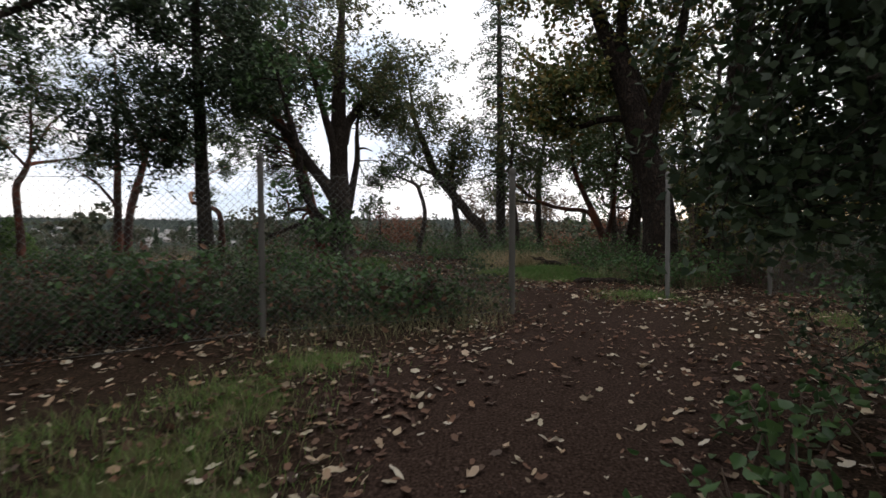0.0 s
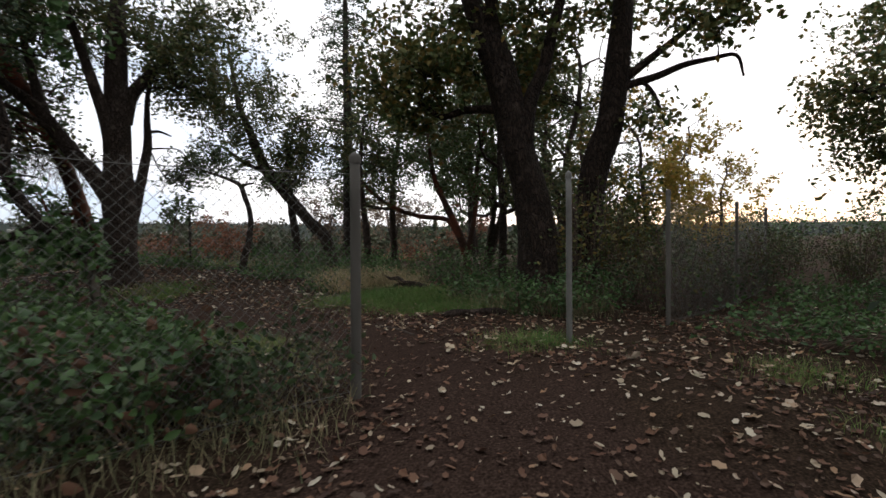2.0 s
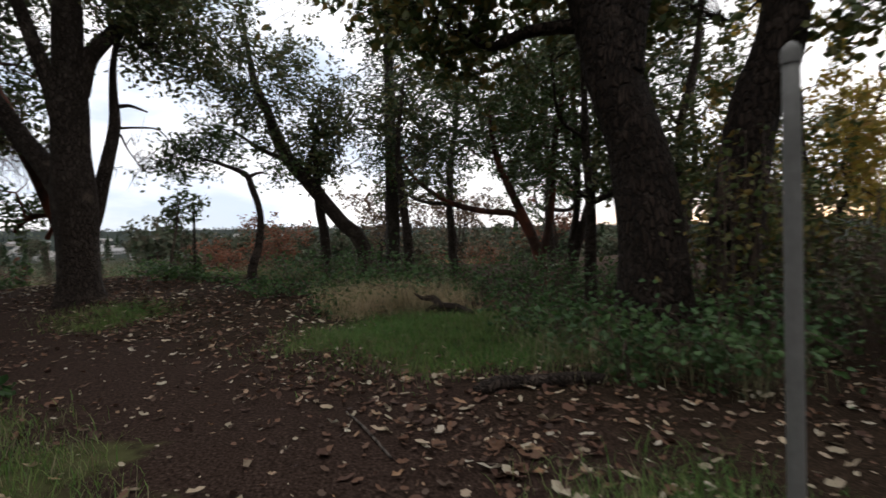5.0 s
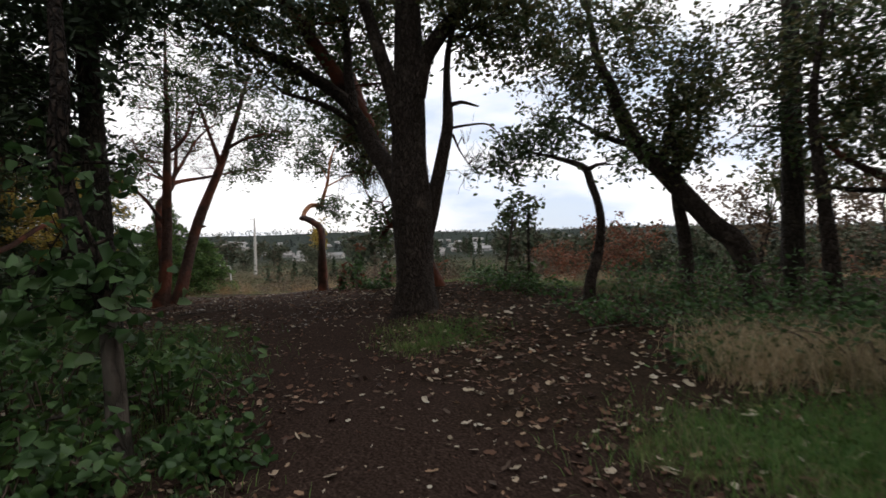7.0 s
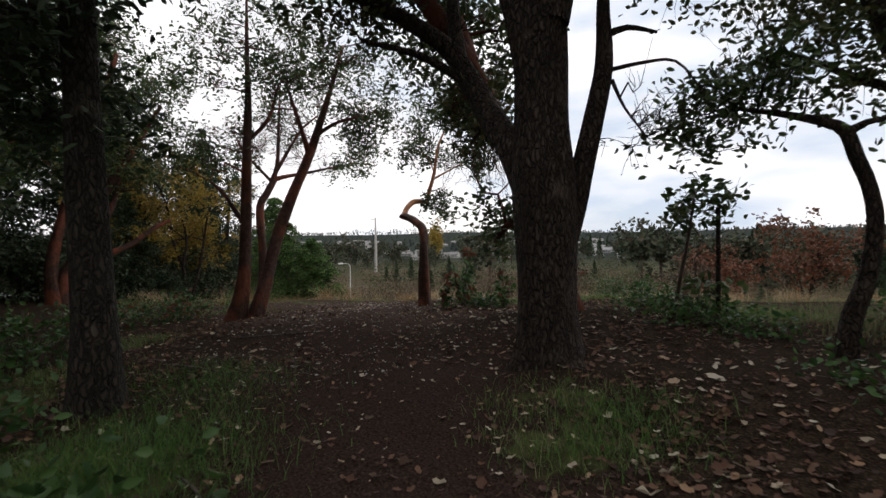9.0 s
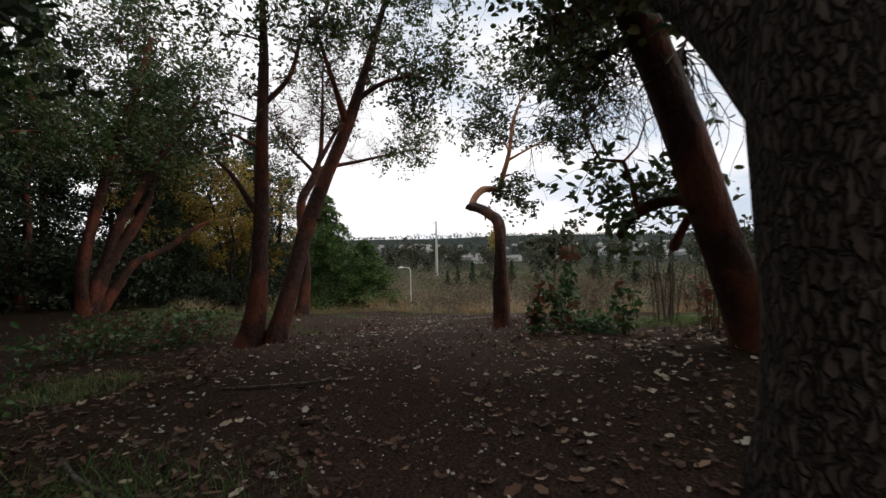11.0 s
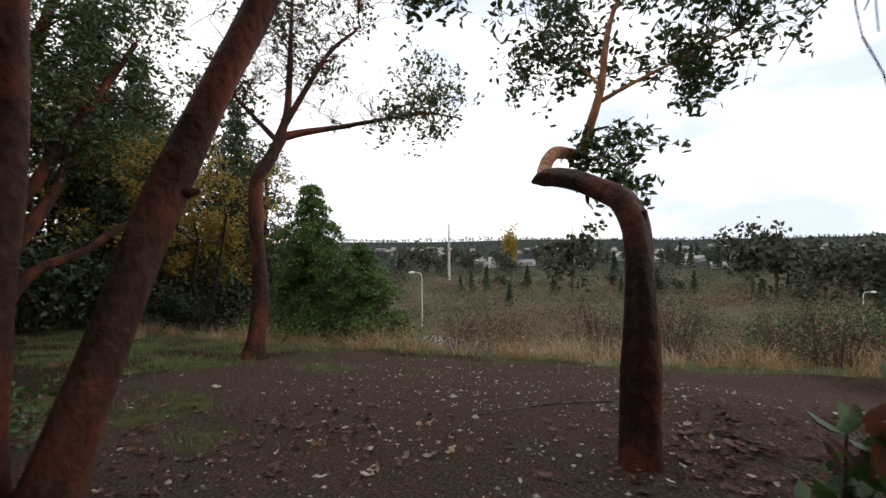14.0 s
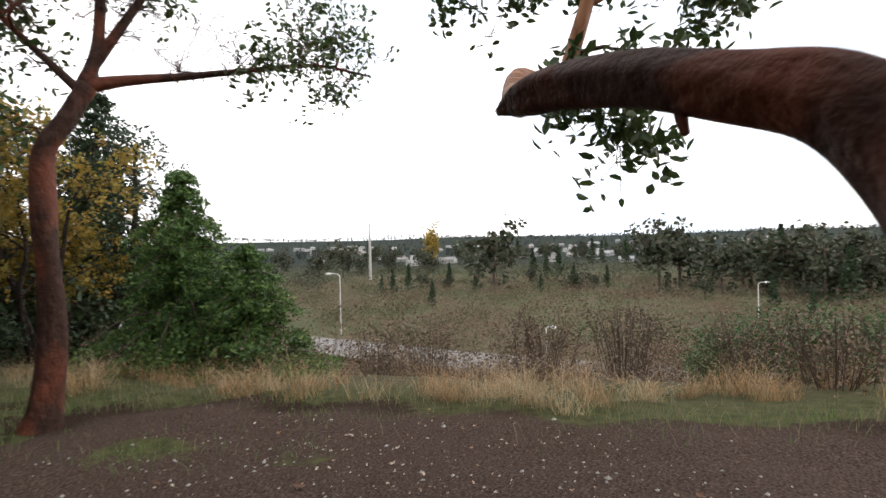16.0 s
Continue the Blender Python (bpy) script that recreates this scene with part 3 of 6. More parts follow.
def wild(label, x, y, height, r, lean, seed, bark_mat, leaf_mat, spread=2.0, clusters=150, leaf=(0.11, 0.05, 22, 0.25), low=0.4, stems=1, name="tree", group="trees of the surrounding wood"):
    """A wood tree: a crooked stem or several, forks, and a crown in its upper part."""
    rr = np.random.default_rng(seed)
    z0 = float(rest(x, y))
    limbs, blobs = [], []
    for s in range(stems):
        az = rr.uniform(0, 6.28)
        k = rr.uniform(0.1, 0.3) * (stems > 1)
        dx, dy = lean[0] + math.cos(az) * k, lean[1] + math.sin(az) * k
        pts = []
        for u in (0, 0.12, 0.3, 0.5, 0.7, 0.88, 1.0):
            wob = 0.05 * height * u
            pts.append((x + dx * height * u + rr.normal() * wob * 0.5, y + dy * height * u + rr.normal() * wob * 0.5, z0 + height * u, r * (1 - 0.75 * u) * (0.8 if s else 1)))
        if s:
            pts[0] = (x, y, z0 + 0.15, r * 0.7)
        limbs.append(pts)
        for q in range(3):
            u0 = rr.uniform(0.35, 0.7)
            i = int(u0 * 6)
            a_ = np.array(pts[i])
            az2 = rr.uniform(0, 6.28)
            ln = height * rr.uniform(0.2, 0.34)
            end = a_[:3] + (math.cos(az2) * ln * 0.8, math.sin(az2) * ln * 0.8, ln * rr.uniform(0.2, 0.7))
            m_ = (a_[:3] + end) / 2 + rr.normal(size=3) * 0.1 * ln
            limbs.append([(*a_[:3], a_[3] * 0.6), (*m_, a_[3] * 0.42), (*end, a_[3] * 0.2)])
            blobs.append((end, (spread * 0.6, spread * 0.6, spread * 0.45), clusters // (4 * stems)))
        top = pts[-1]
        blobs.append(((top[0], top[1], top[2] - height * 0.12), (spread, spread, height * (1 - low) * 0.38), clusters // (2 * stems)))
    return tree(label, (x, y), limbs, blobs, bark_mat, leaf_mat, leaf, 0.4, 10, group, name, 1, simple=True)


# big tree in the middle of the clearing
tree("large dark grey oak with several upright limbs on bare earth", (-2.93, 14.41),
     [[(-2.93, 14.41, 0.43, 0.36), (-2.94, 14.4, 0.79, 0.315), (-2.95, 14.4, 1.35, 0.285), (-2.95, 14.39, 1.92, 0.3), (-2.97, 14.38, 2.41, 0.31), (-2.98, 14.37, 2.98, 0.26), (-2.97, 14.38, 3.82, 0.24), (-2.95, 14.39, 4.73, 0.21), (-2.9, 14.4, 6.2, 0.15), (-2.8, 14.5, 8.0, 0.07)],
      [(-2.96, 14.28, 2.89, 0.15), (-3.09, 14.19, 3.8, 0.12), (-3.25, 14.07, 4.5, 0.105), (-3.35, 14.0, 4.93, 0.09), (-3.7, 13.7, 6.4, 0.05)],
      [(-3.02, 14.4, 2.15, 0.2), (-3.4, 14.45, 2.75, 0.17), (-3.78, 14.55, 3.2, 0.15), (-4.1, 14.6, 3.65, 0.135), (-4.4, 14.5, 4.12, 0.115), (-4.88, 14.05, 4.55, 0.09), (-5.5, 13.4, 4.95, 0.06), (-6.2, 12.7, 5.4, 0.03)],
      [(-4.25, 14.58, 3.9, 0.1), (-4.5, 14.75, 4.6, 0.085), (-4.75, 15.0, 5.4, 0.065), (-5.1, 15.3, 6.4, 0.03)],
      [(-4.0, 14.6, 3.55, 0.06), (-4.5, 14.2, 3.95, 0.045), (-5.0, 13.7, 4.15, 0.025)],
      [(-2.83, 14.37, 3.86, 0.153), (-2.72, 14.45, 4.4, 0.131), (-2.55, 14.58, 4.74, 0.117), (-2.3, 14.76, 5.13, 0.096), (-1.7, 15.2, 6.2, 0.05)],
      [(-2.88, 14.5, 1.6, 0.14), (-2.77, 14.61, 2.13, 0.13), (-2.71, 14.65, 2.41, 0.114), (-2.61, 14.71, 2.91, 0.099), (-2.52, 14.77, 3.47, 0.085), (-2.52, 14.77, 4.03, 0.063), (-2.5, 14.78, 4.5, 0.05), (-2.42, 14.85, 5.0, 0.038), (-2.2, 14.95, 5.7, 0.02)],
      [(-2.51, 14.78, 3.75, 0.04), (-2.34, 14.89, 3.81, 0.028), (-2.12, 15.04, 3.74, 0.014)],
      [(-2.55, 14.75, 3.4, 0.024), (-2.23, 14.96, 3.46, 0.018), (-1.98, 15.13, 3.45, 0.013), (-1.8, 15.25, 3.18, 0.007)],
      [(-2.46, 14.81, 3.32, 0.02), (-2.37, 14.88, 3.05, 0.013), (-2.2, 14.98, 2.75, 0.006)]],
     [((-3.0, 14.5, 7.0), (3.0, 2.8, 1.9), 260), ((-2.0, 15.0, 4.7), (0.9, 0.7, 0.5), 50), ((-2.2, 14.9, 5.6), (0.8, 0.8, 0.5), 40), ((-1.7, 14.0, 5.6), (1.3, 1.2, 0.7), 60), ((-3.9, 13.6, 5.7), (1.3, 1.1, 0.7), 60), ((-5.3, 13.6, 5.0), (0.9, 0.9, 0.5), 46), ((-4.9, 15.2, 6.0), (1.0, 0.9, 0.7), 46), ((-4.4, 14.9, 3.3), (0.45, 0.4, 0.4), 14)],
     "oak_bark", "oak_leaf", (0.1, 0.05, 22, 0.24), 0.75, 20, dry=[((-2.1, 15.0, 3.2), (0.6, 0.5, 0.5), 34), ((-4.6, 14.2, 4.4), (0.8, 0.7, 0.5), 30)])
# leaning stem behind it, with a low leafy branch
leaning = tree("dark leaning madrone stem with a low broad-leaved branch", (-4.05, 16.75),
     [[(-4.05, 16.75, 0.5, 0.24), (-4.1, 16.5, 1.1, 0.195), (-4.2, 16.1, 1.9, 0.165), (-4.34, 15.6, 3.0, 0.15), (-4.6, 15.1, 4.1, 0.14), (-5.03, 14.6, 5.1, 0.12), (-5.6, 14.1, 6.2, 0.1), (-6.3, 13.7, 7.3, 0.05)],
      [(-4.3, 16.35, 2.05, 0.1), (-4.7, 16.5, 2.12, 0.065), (-5.0, 16.55, 2.08, 0.06), (-5.22, 16.56, 1.97, 0.055), (-5.33, 16.54, 1.79, 0.045)],
      [(-4.35, 16.35, 2.05, 0.07), (-4.65, 16.6, 1.92, 0.042), (-4.82, 16.65, 1.65, 0.046)],
      [(-4.55, 15.1, 4.1, 0.12), (-5.0, 15.4, 4.8, 0.09), (-5.5, 15.7, 5.6, 0.06)]],
     [((-5.6, 14.3, 6.7), (2.2, 1.9, 1.5), 170), ((-5.6, 16.0, 4.7), (1.3, 1.2, 0.9), 80), ((-5.3, 16.6, 4.0), (0.8, 0.9, 0.6), 40), ((-5.25, 16.55, 2.2), (0.5, 0.42, 0.3), 12), ((-4.8, 16.62, 2.2), (0.35, 0.3, 0.35), 7)],
     "madrone_bark", "madrone_leaf", (0.11, 0.05, 22, 0.24), 0.4, 16,
     dry=[((-5.2, 16.2, 3.2), (0.6, 0.6, 0.4), 40), ((-4.9, 15.6, 3.9), (0.6, 0.6, 0.5), 30)])
hang = np.random.default_rng(77)
bb = Buf()
reach = []
for pts in ([(-4.35, 15.5, 3.1, 0.05), (-4.75, 15.9, 3.5, 0.035), (-5.2, 16.2, 3.62, 0.024), (-5.8, 16.5, 3.5, 0.012)], [(-4.3, 15.7, 2.9, 0.04), (-4.5, 16.2, 3.35, 0.03), (-4.7, 16.7, 3.5, 0.02), (-5.0, 17.2, 3.4, 0.01)], [(-4.45, 15.3, 3.5, 0.04), (-5.0, 15.6, 3.85, 0.03), (-5.7, 15.9, 3.9, 0.015)], [(-4.6, 15.7, 3.4, 0.04), (-5.2, 16.1, 3.5, 0.028), (-5.7, 16.4, 3.45, 0.02), (-6.1, 16.6, 3.3, 0.01)]):
    c = tube(bb, np.array(pts) - np.array([*leaning.location, 0]), 7, 0.08)
    reach.append(np.asarray(c)[:, :3][len(c) // 4:])
part("limb", bb, "oak_bark", leaning)
reach = np.vstack(reach) + np.array(leaning.location)
hanging_twigs(leaning, reach[hang.integers(0, len(reach), 84)], 1.0, "oak_bark", 5)
# thin crooked tree
tree("thin crooked dark tree bending over at its top", (-0.9, 16.4),
     [[(-0.89, 16.4, 0.6, 0.11), (-0.84, 16.41, 0.98, 0.09), (-0.73, 16.44, 1.38, 0.078), (-0.67, 16.45, 1.89, 0.07), (-0.71, 16.44, 2.25, 0.065), (-0.8, 16.42, 2.54, 0.065), (-0.88, 16.41, 2.8, 0.06), (-1.04, 16.37, 2.91, 0.046), (-1.4, 16.29, 3.05, 0.034), (-1.74, 16.21, 3.15, 0.022)],
      [(-0.87, 16.41, 2.78, 0.05), (-0.72, 16.44, 2.86, 0.032), (-0.57, 16.47, 2.88, 0.021)]],
     [((-1.9, 16.2, 2.95), (0.55, 0.5, 0.42), 34), ((-1.3, 16.3, 3.4), (0.6, 0.5, 0.3), 24), ((-0.5, 16.5, 2.9), (0.35, 0.3, 0.3), 9)], "oak_bark", "madrone_leaf", (0.1, 0.042, 18, 0.2), 0.3, 10)
# leaning tree and its neighbours
tree("dark tree leaning far over the undergrowth", (1.5, 17.7),
     [[(1.55, 17.69, 0.6, 0.19), (1.24, 17.69, 1.44, 0.171), (0.87, 17.7, 1.85, 0.163), (0.44, 17.71, 2.39, 0.16), (0.08, 17.72, 2.85, 0.158), (-0.3, 17.73, 3.3, 0.155), (-0.58, 17.73, 3.87, 0.135), (-0.75, 17.74, 4.41, 0.105), (-1.01, 17.75, 5.07, 0.085), (-1.12, 17.75, 5.7, 0.06), (-1.3, 17.8, 6.9, 0.03)],
      [(-0.3, 17.73, 3.3, 0.07), (-0.8, 17.5, 3.5, 0.05), (-1.4, 17.3, 3.9, 0.03)], [(0.08, 17.72, 2.85, 0.08), (0.2, 17.9, 3.6, 0.06), (0.4, 18.0, 4.6, 0.035)]],
     [((-1.2, 17.7, 6.0), (1.7, 1.5, 1.5), 150), ((-1.3, 17.4, 4.2), (0.9, 0.8, 0.6), 50), ((0.3, 17.9, 4.4), (1.1, 0.9, 0.9), 70), ((-0.2, 17.6, 3.6), (0.8, 0.6, 0.4), 24)], "oak_bark", "oak_leaf", (0.1, 0.048, 22, 0.23), 0.4, 12)
tree("slim dark tree with a forked top", (0.43, 17.95),
     [[(0.45, 17.95, 0.5, 0.135), (0.4, 17.95, 1.58, 0.115), (0.3, 17.95, 2.27, 0.1), (0.28, 17.95, 2.96, 0.077), (0.24, 17.95, 3.51, 0.046), (0.2, 18.0, 4.4, 0.025)]],
     [((0.3, 18.0, 3.7), (1.0, 0.8, 0.7), 40), ((0.6, 17.9, 2.9), (0.7, 0.6, 0.4), 16)], "oak_bark", "oak_leaf", (0.1, 0.048, 20, 0.22), 0.3, 10)
tree("slim dark tree stem in undergrowth", (2.3, 16.5),
     [[(2.35, 16.5, 0.4, 0.12), (2.3, 16.5, 1.4, 0.1), (2.22, 16.5, 2.3, 0.085), (2.15, 16.6, 3.4, 0.06), (2.3, 16.7, 4.8, 0.03)]],
     [((2.3, 16.7, 4.4), (1.2, 1.0, 1.0), 60), ((2.9, 16.4, 3.0), (0.7, 0.6, 0.5), 18)], "oak_bark", "oak_leaf", (0.1, 0.048, 20, 0.22), 0.3, 10)
tree("reddish crooked tree with a long low sideways limb", (5.4, 17.2),
     [[(5.43, 17.2, 0.3, 0.17), (5.41, 17.2, 0.69, 0.145), (5.19, 17.27, 1.49, 0.12), (4.8, 17.41, 2.42, 0.1), (4.47, 17.52, 3.28, 0.075), (4.3, 17.6, 4.6, 0.04)],
      [(5.15, 17.29, 1.49, 0.09), (4.83, 17.4, 1.96, 0.075), (4.1, 17.65, 2.07, 0.072), (3.35, 17.91, 2.32, 0.066), (2.64, 18.15, 2.85, 0.05), (2.2, 18.3, 3.5, 0.03)],
      [(5.41, 17.2, 0.9, 0.1), (5.7, 17.3, 2.2, 0.085), (5.8, 17.3, 3.6, 0.065), (6.1, 17.2, 5.2, 0.05)]],
     [((4.4, 17.5, 4.6), (1.6, 1.3, 1.4), 150), ((3.0, 18.0, 3.6), (1.1, 0.9, 0.8), 60), ((6.0, 17.2, 5.0), (1.7, 1.5, 1.8), 170), ((5.4, 16.8, 3.0), (1.0, 0.9, 0.6), 50)], "madrone_bark", "madrone_leaf", (0.1, 0.045, 22, 0.23), 0.4, 12)
# bent madrone at the viewpoint
bent = thing("tree", (-7.7, 17.13, float(rest(-7.7, 17.13)) - 0.05), "madrone with a sharply bent trunk and a bare horizontal arm", "tree")
bo = np.array([*bent.location, 0])
bb = Buf()
tube(bb, np.array([(-7.7, 17.13, 0.15, 0.165), (-7.69, 17.12, 0.45, 0.135), (-7.68, 17.11, 0.78, 0.113), (-7.66, 17.09, 1.08, 0.107), (-7.66, 17.09, 1.36, 0.095), (-7.675, 17.1, 1.63, 0.087), (-7.71, 17.14, 1.84, 0.09), (-7.77, 17.18, 2.0, 0.094), (-7.89, 17.225, 2.145, 0.086), (-8.08, 17.275, 2.23, 0.077), (-8.3, 17.335, 2.32, 0.074), (-8.56, 17.41, 2.385, 0.071), (-8.74, 17.46, 2.405, 0.066), (-8.84, 17.49, 2.405, 0.044), (-8.93, 17.51, 2.392, 0.012)]) - bo, 24, 0.035, 0.17, 0.8, 2.0)
part("trunk", bb, "madrone_bark", bent)
for stub in ([(-7.73, 17.175, 1.95, 0.045), (-7.695, 17.165, 2.01, 0.03), (-7.68, 17.16, 2.05, 0.014)], [(-8.2, 17.3, 2.22, 0.02), (-8.19, 17.28, 2.17, 0.014), (-8.18, 17.27, 2.14, 0.01)]):
    bb = Buf()
    tube(bb, np.array(stub) - bo, 9, 0.02, 0.12)
    part("branch_stub", bb, "madrone_bark", bent)
bb = Buf()
tube(bb, np.array([(-8.74, 17.47, 2.4, 0.058), (-8.94, 17.65, 2.46, 0.058), (-9.16, 17.95, 2.65, 0.062), (-9.36, 18.32, 2.81, 0.063), (-9.45, 18.64, 2.855, 0.06), (-9.455, 18.84, 2.87, 0.056), (-9.4, 18.87, 3.0, 0.05)]) - bo, 14, 0.04, 0.08)
part("limb", bb, "orange_wood", bent, "smooth peeled orange elbow")
bb = Buf()
c1 = tube(bb, np.array([(-9.46, 18.83, 2.84, 0.055), (-9.39, 18.87, 3.11, 0.05), (-9.29, 18.96, 3.57, 0.042), (-9.3, 19.1, 4.19, 0.032), (-9.35, 19.4, 4.7, 0.02), (-9.4, 19.8, 5.1, 0.012)]) - bo, 10, 0.08, 0.06)
c2 = tube(bb, np.array([(-9.33, 18.92, 3.4, 0.026), (-9.1, 19.2, 3.6, 0.022), (-8.8, 19.7, 3.9, 0.014), (-8.4, 20.2, 4.2, 0.01)]) - bo, 8, 0.08)
c3 = tube(bb, np.array([(-9.3, 18.97, 3.6, 0.022), (-9.9, 19.3, 4.1, 0.016), (-10.4, 19.3, 4.4, 0.01)]) - bo, 8, 0.08)
part("limb", bb, "orange_wood", bent, "upright peeled orange stem")
wood, foliage = Buf(), Buf()
grow(wood, foliage, np.vstack([c1, c2, c3]), [((c[0] - bo[0], c[1] - bo[1], c[2] - bo[2]), r, k) for c, r, k in
     [((-9.4, 19.6, 5.0), (1.1, 1.1, 0.9), 90), ((-8.7, 20.2, 4.1), (0.75, 0.7, 0.45), 46), ((-9.05, 19.05, 2.85), (0.26, 0.3, 0.42), 22), ((-10.2, 19.2, 4.2), (0.6, 0.6, 0.5), 30), ((-8.5, 19.9, 5.2), (0.9, 0.8, 0.7), 46)]], (0.1, 0.04, 20, 0.16), 4)
part("branchwork", wood, "twig", bent, kind="stuff")
part("crown", foliage, "madrone_leaf", bent, kind="stuff")
# pair of madrone stems beside the path
tree("upright red-brown madrone trunk of a close pair", (-9.28, 13.94),
     [[(-9.3, 13.92, 0.3, 0.2), (-9.24, 13.96, 0.62, 0.155), (-9.19, 13.99, 0.9, 0.13), (-9.16, 14.03, 1.3, 0.112), (-9.18, 14.06, 1.7, 0.105), (-9.19, 14.09, 2.1, 0.1), (-9.21, 14.11, 2.5, 0.092), (-9.2, 14.12, 2.9, 0.088), (-9.19, 14.13, 3.3, 0.084), (-9.2, 14.15, 3.8, 0.074), (-9.2, 14.17, 4.5, 0.058), (-9.18, 14.15, 5.4, 0.036), (-9.15, 14.15, 6.4, 0.02)],
      [(-9.19, 14.09, 2.12, 0.05), (-9.36, 13.97, 2.42, 0.043), (-9.58, 13.84, 2.76, 0.034), (-9.85, 13.7, 3.0, 0.022)],
      [(-9.2, 14.15, 3.7, 0.04), (-9.0, 14.45, 4.1, 0.032), (-8.9, 14.6, 4.7, 0.02)]],
     [((-9.25, 14.05, 5.6), (1.5, 1.5, 1.2), 120), ((-9.9, 13.55, 3.7), (0.8, 0.7, 0.7), 34)], "madrone_bark", "madrone_leaf", (0.09, 0.036, 18, 0.2), 0.6, 18, lump=0.12, dry=[((-9.5, 14.05, 3.6), (0.9, 0.7, 0.8), 40)])
tree("leaning red-brown madrone trunk of a close pair", (-9.14, 14.2),
     [[(-9.13, 14.18, 0.3, 0.17), (-9.14, 14.26, 0.55, 0.14), (-9.15, 14.37, 0.9, 0.122), (-9.21, 14.51, 1.3, 0.116), (-9.26, 14.65, 1.7, 0.112), (-9.28, 14.79, 2.1, 0.112), (-9.27, 14.95, 2.5, 0.106), (-9.25, 15.12, 2.9, 0.1), (-9.23, 15.3, 3.3, 0.096), (-9.21, 15.48, 3.75, 0.085), (-9.18, 15.62, 4.2, 0.072), (-9.12, 15.8, 4.8, 0.056), (-9.0, 16.1, 5.9, 0.03)],
      [(-9.22, 15.42, 3.6, 0.065), (-9.26, 15.32, 3.95, 0.05), (-9.38, 15.2, 4.5, 0.037), (-9.6, 15.05, 5.3, 0.02)],
      [(-9.26, 14.84, 2.2, 0.05), (-9.2, 14.92, 2.16, 0.034), (-9.17, 14.97, 2.17, 0.015)],
      [(-9.2, 15.55, 4.0, 0.045), (-9.0, 15.95, 4.3, 0.034), (-8.85, 16.5, 4.5, 0.02)]],
     [((-9.0, 16.0, 5.3), (1.3, 1.3, 0.9), 110), ((-8.9, 16.5, 4.4), (0.7, 0.7, 0.5), 44)], "madrone_bark", "madrone_leaf", (0.09, 0.036, 18, 0.18), 0.5, 18, lump=0.12,
     dry=[((-9.4, 15.1, 3.9), (0.7, 0.6, 0.5), 34)])
# lone red-barked tree
tree("red-barked madrone with a long bare side branch", (-14.5, 16.75),
     [[(-14.52, 16.7, -0.1, 0.2), (-14.5, 16.8, 0.43, 0.155), (-14.48, 16.86, 1.03, 0.129), (-14.49, 16.84, 1.72, 0.112), (-14.5, 16.8, 2.41, 0.12), (-14.5, 16.81, 3.01, 0.103), (-14.45, 16.99, 3.37, 0.104), (-14.4, 17.19, 3.78, 0.1)],
      [(-14.4, 17.19, 3.78, 0.079), (-14.31, 17.56, 3.9, 0.058), (-14.16, 18.16, 4.05, 0.046), (-13.97, 18.89, 4.25, 0.034), (-13.77, 19.68, 4.45, 0.025), (-13.58, 20.42, 4.43, 0.015)],
      [(-14.41, 17.15, 3.73, 0.088), (-14.38, 17.28, 4.19, 0.062), (-14.37, 17.33, 4.9, 0.049), (-14.36, 17.35, 5.62, 0.036), (-14.35, 17.39, 6.6, 0.02)],
      [(-14.39, 17.24, 4.0, 0.062), (-14.28, 17.65, 4.77, 0.045), (-14.2, 18.0, 5.37, 0.037), (-14.08, 18.45, 5.82, 0.023)],
      [(-14.42, 17.11, 3.73, 0.053), (-14.5, 16.81, 4.05, 0.039), (-14.6, 16.4, 4.51, 0.029), (-14.65, 16.19, 4.9, 0.017)]],
     [((-14.0, 17.6, 7.2), (1.8, 1.8, 0.9), 90), ((-13.7, 19.8, 4.8), (0.5, 1.0, 0.7), 40), ((-13.7, 19.4, 4.3), (0.4, 1.1, 0.25), 22), ((-14.6, 16.2, 4.8), (0.8, 0.8, 1.0), 34), ((-14.3, 17.6, 5.6), (0.9, 1.3, 0.9), 40), ((-14.5, 16.4, 3.6), (0.5, 0.5, 0.5), 8)], "madrone_bark", "madrone_leaf", (0.1, 0.042, 15, 0.22), 0.6, 14, lump=0.13,
     dry=[((-14.2, 17.8, 5.2), (0.9, 1.3, 1.1), 170), ((-14.4, 17.0, 4.8), (0.8, 0.9, 0.9), 100), ((-14.0, 19.0, 4.3), (0.3, 1.1, 0.35), 50)])
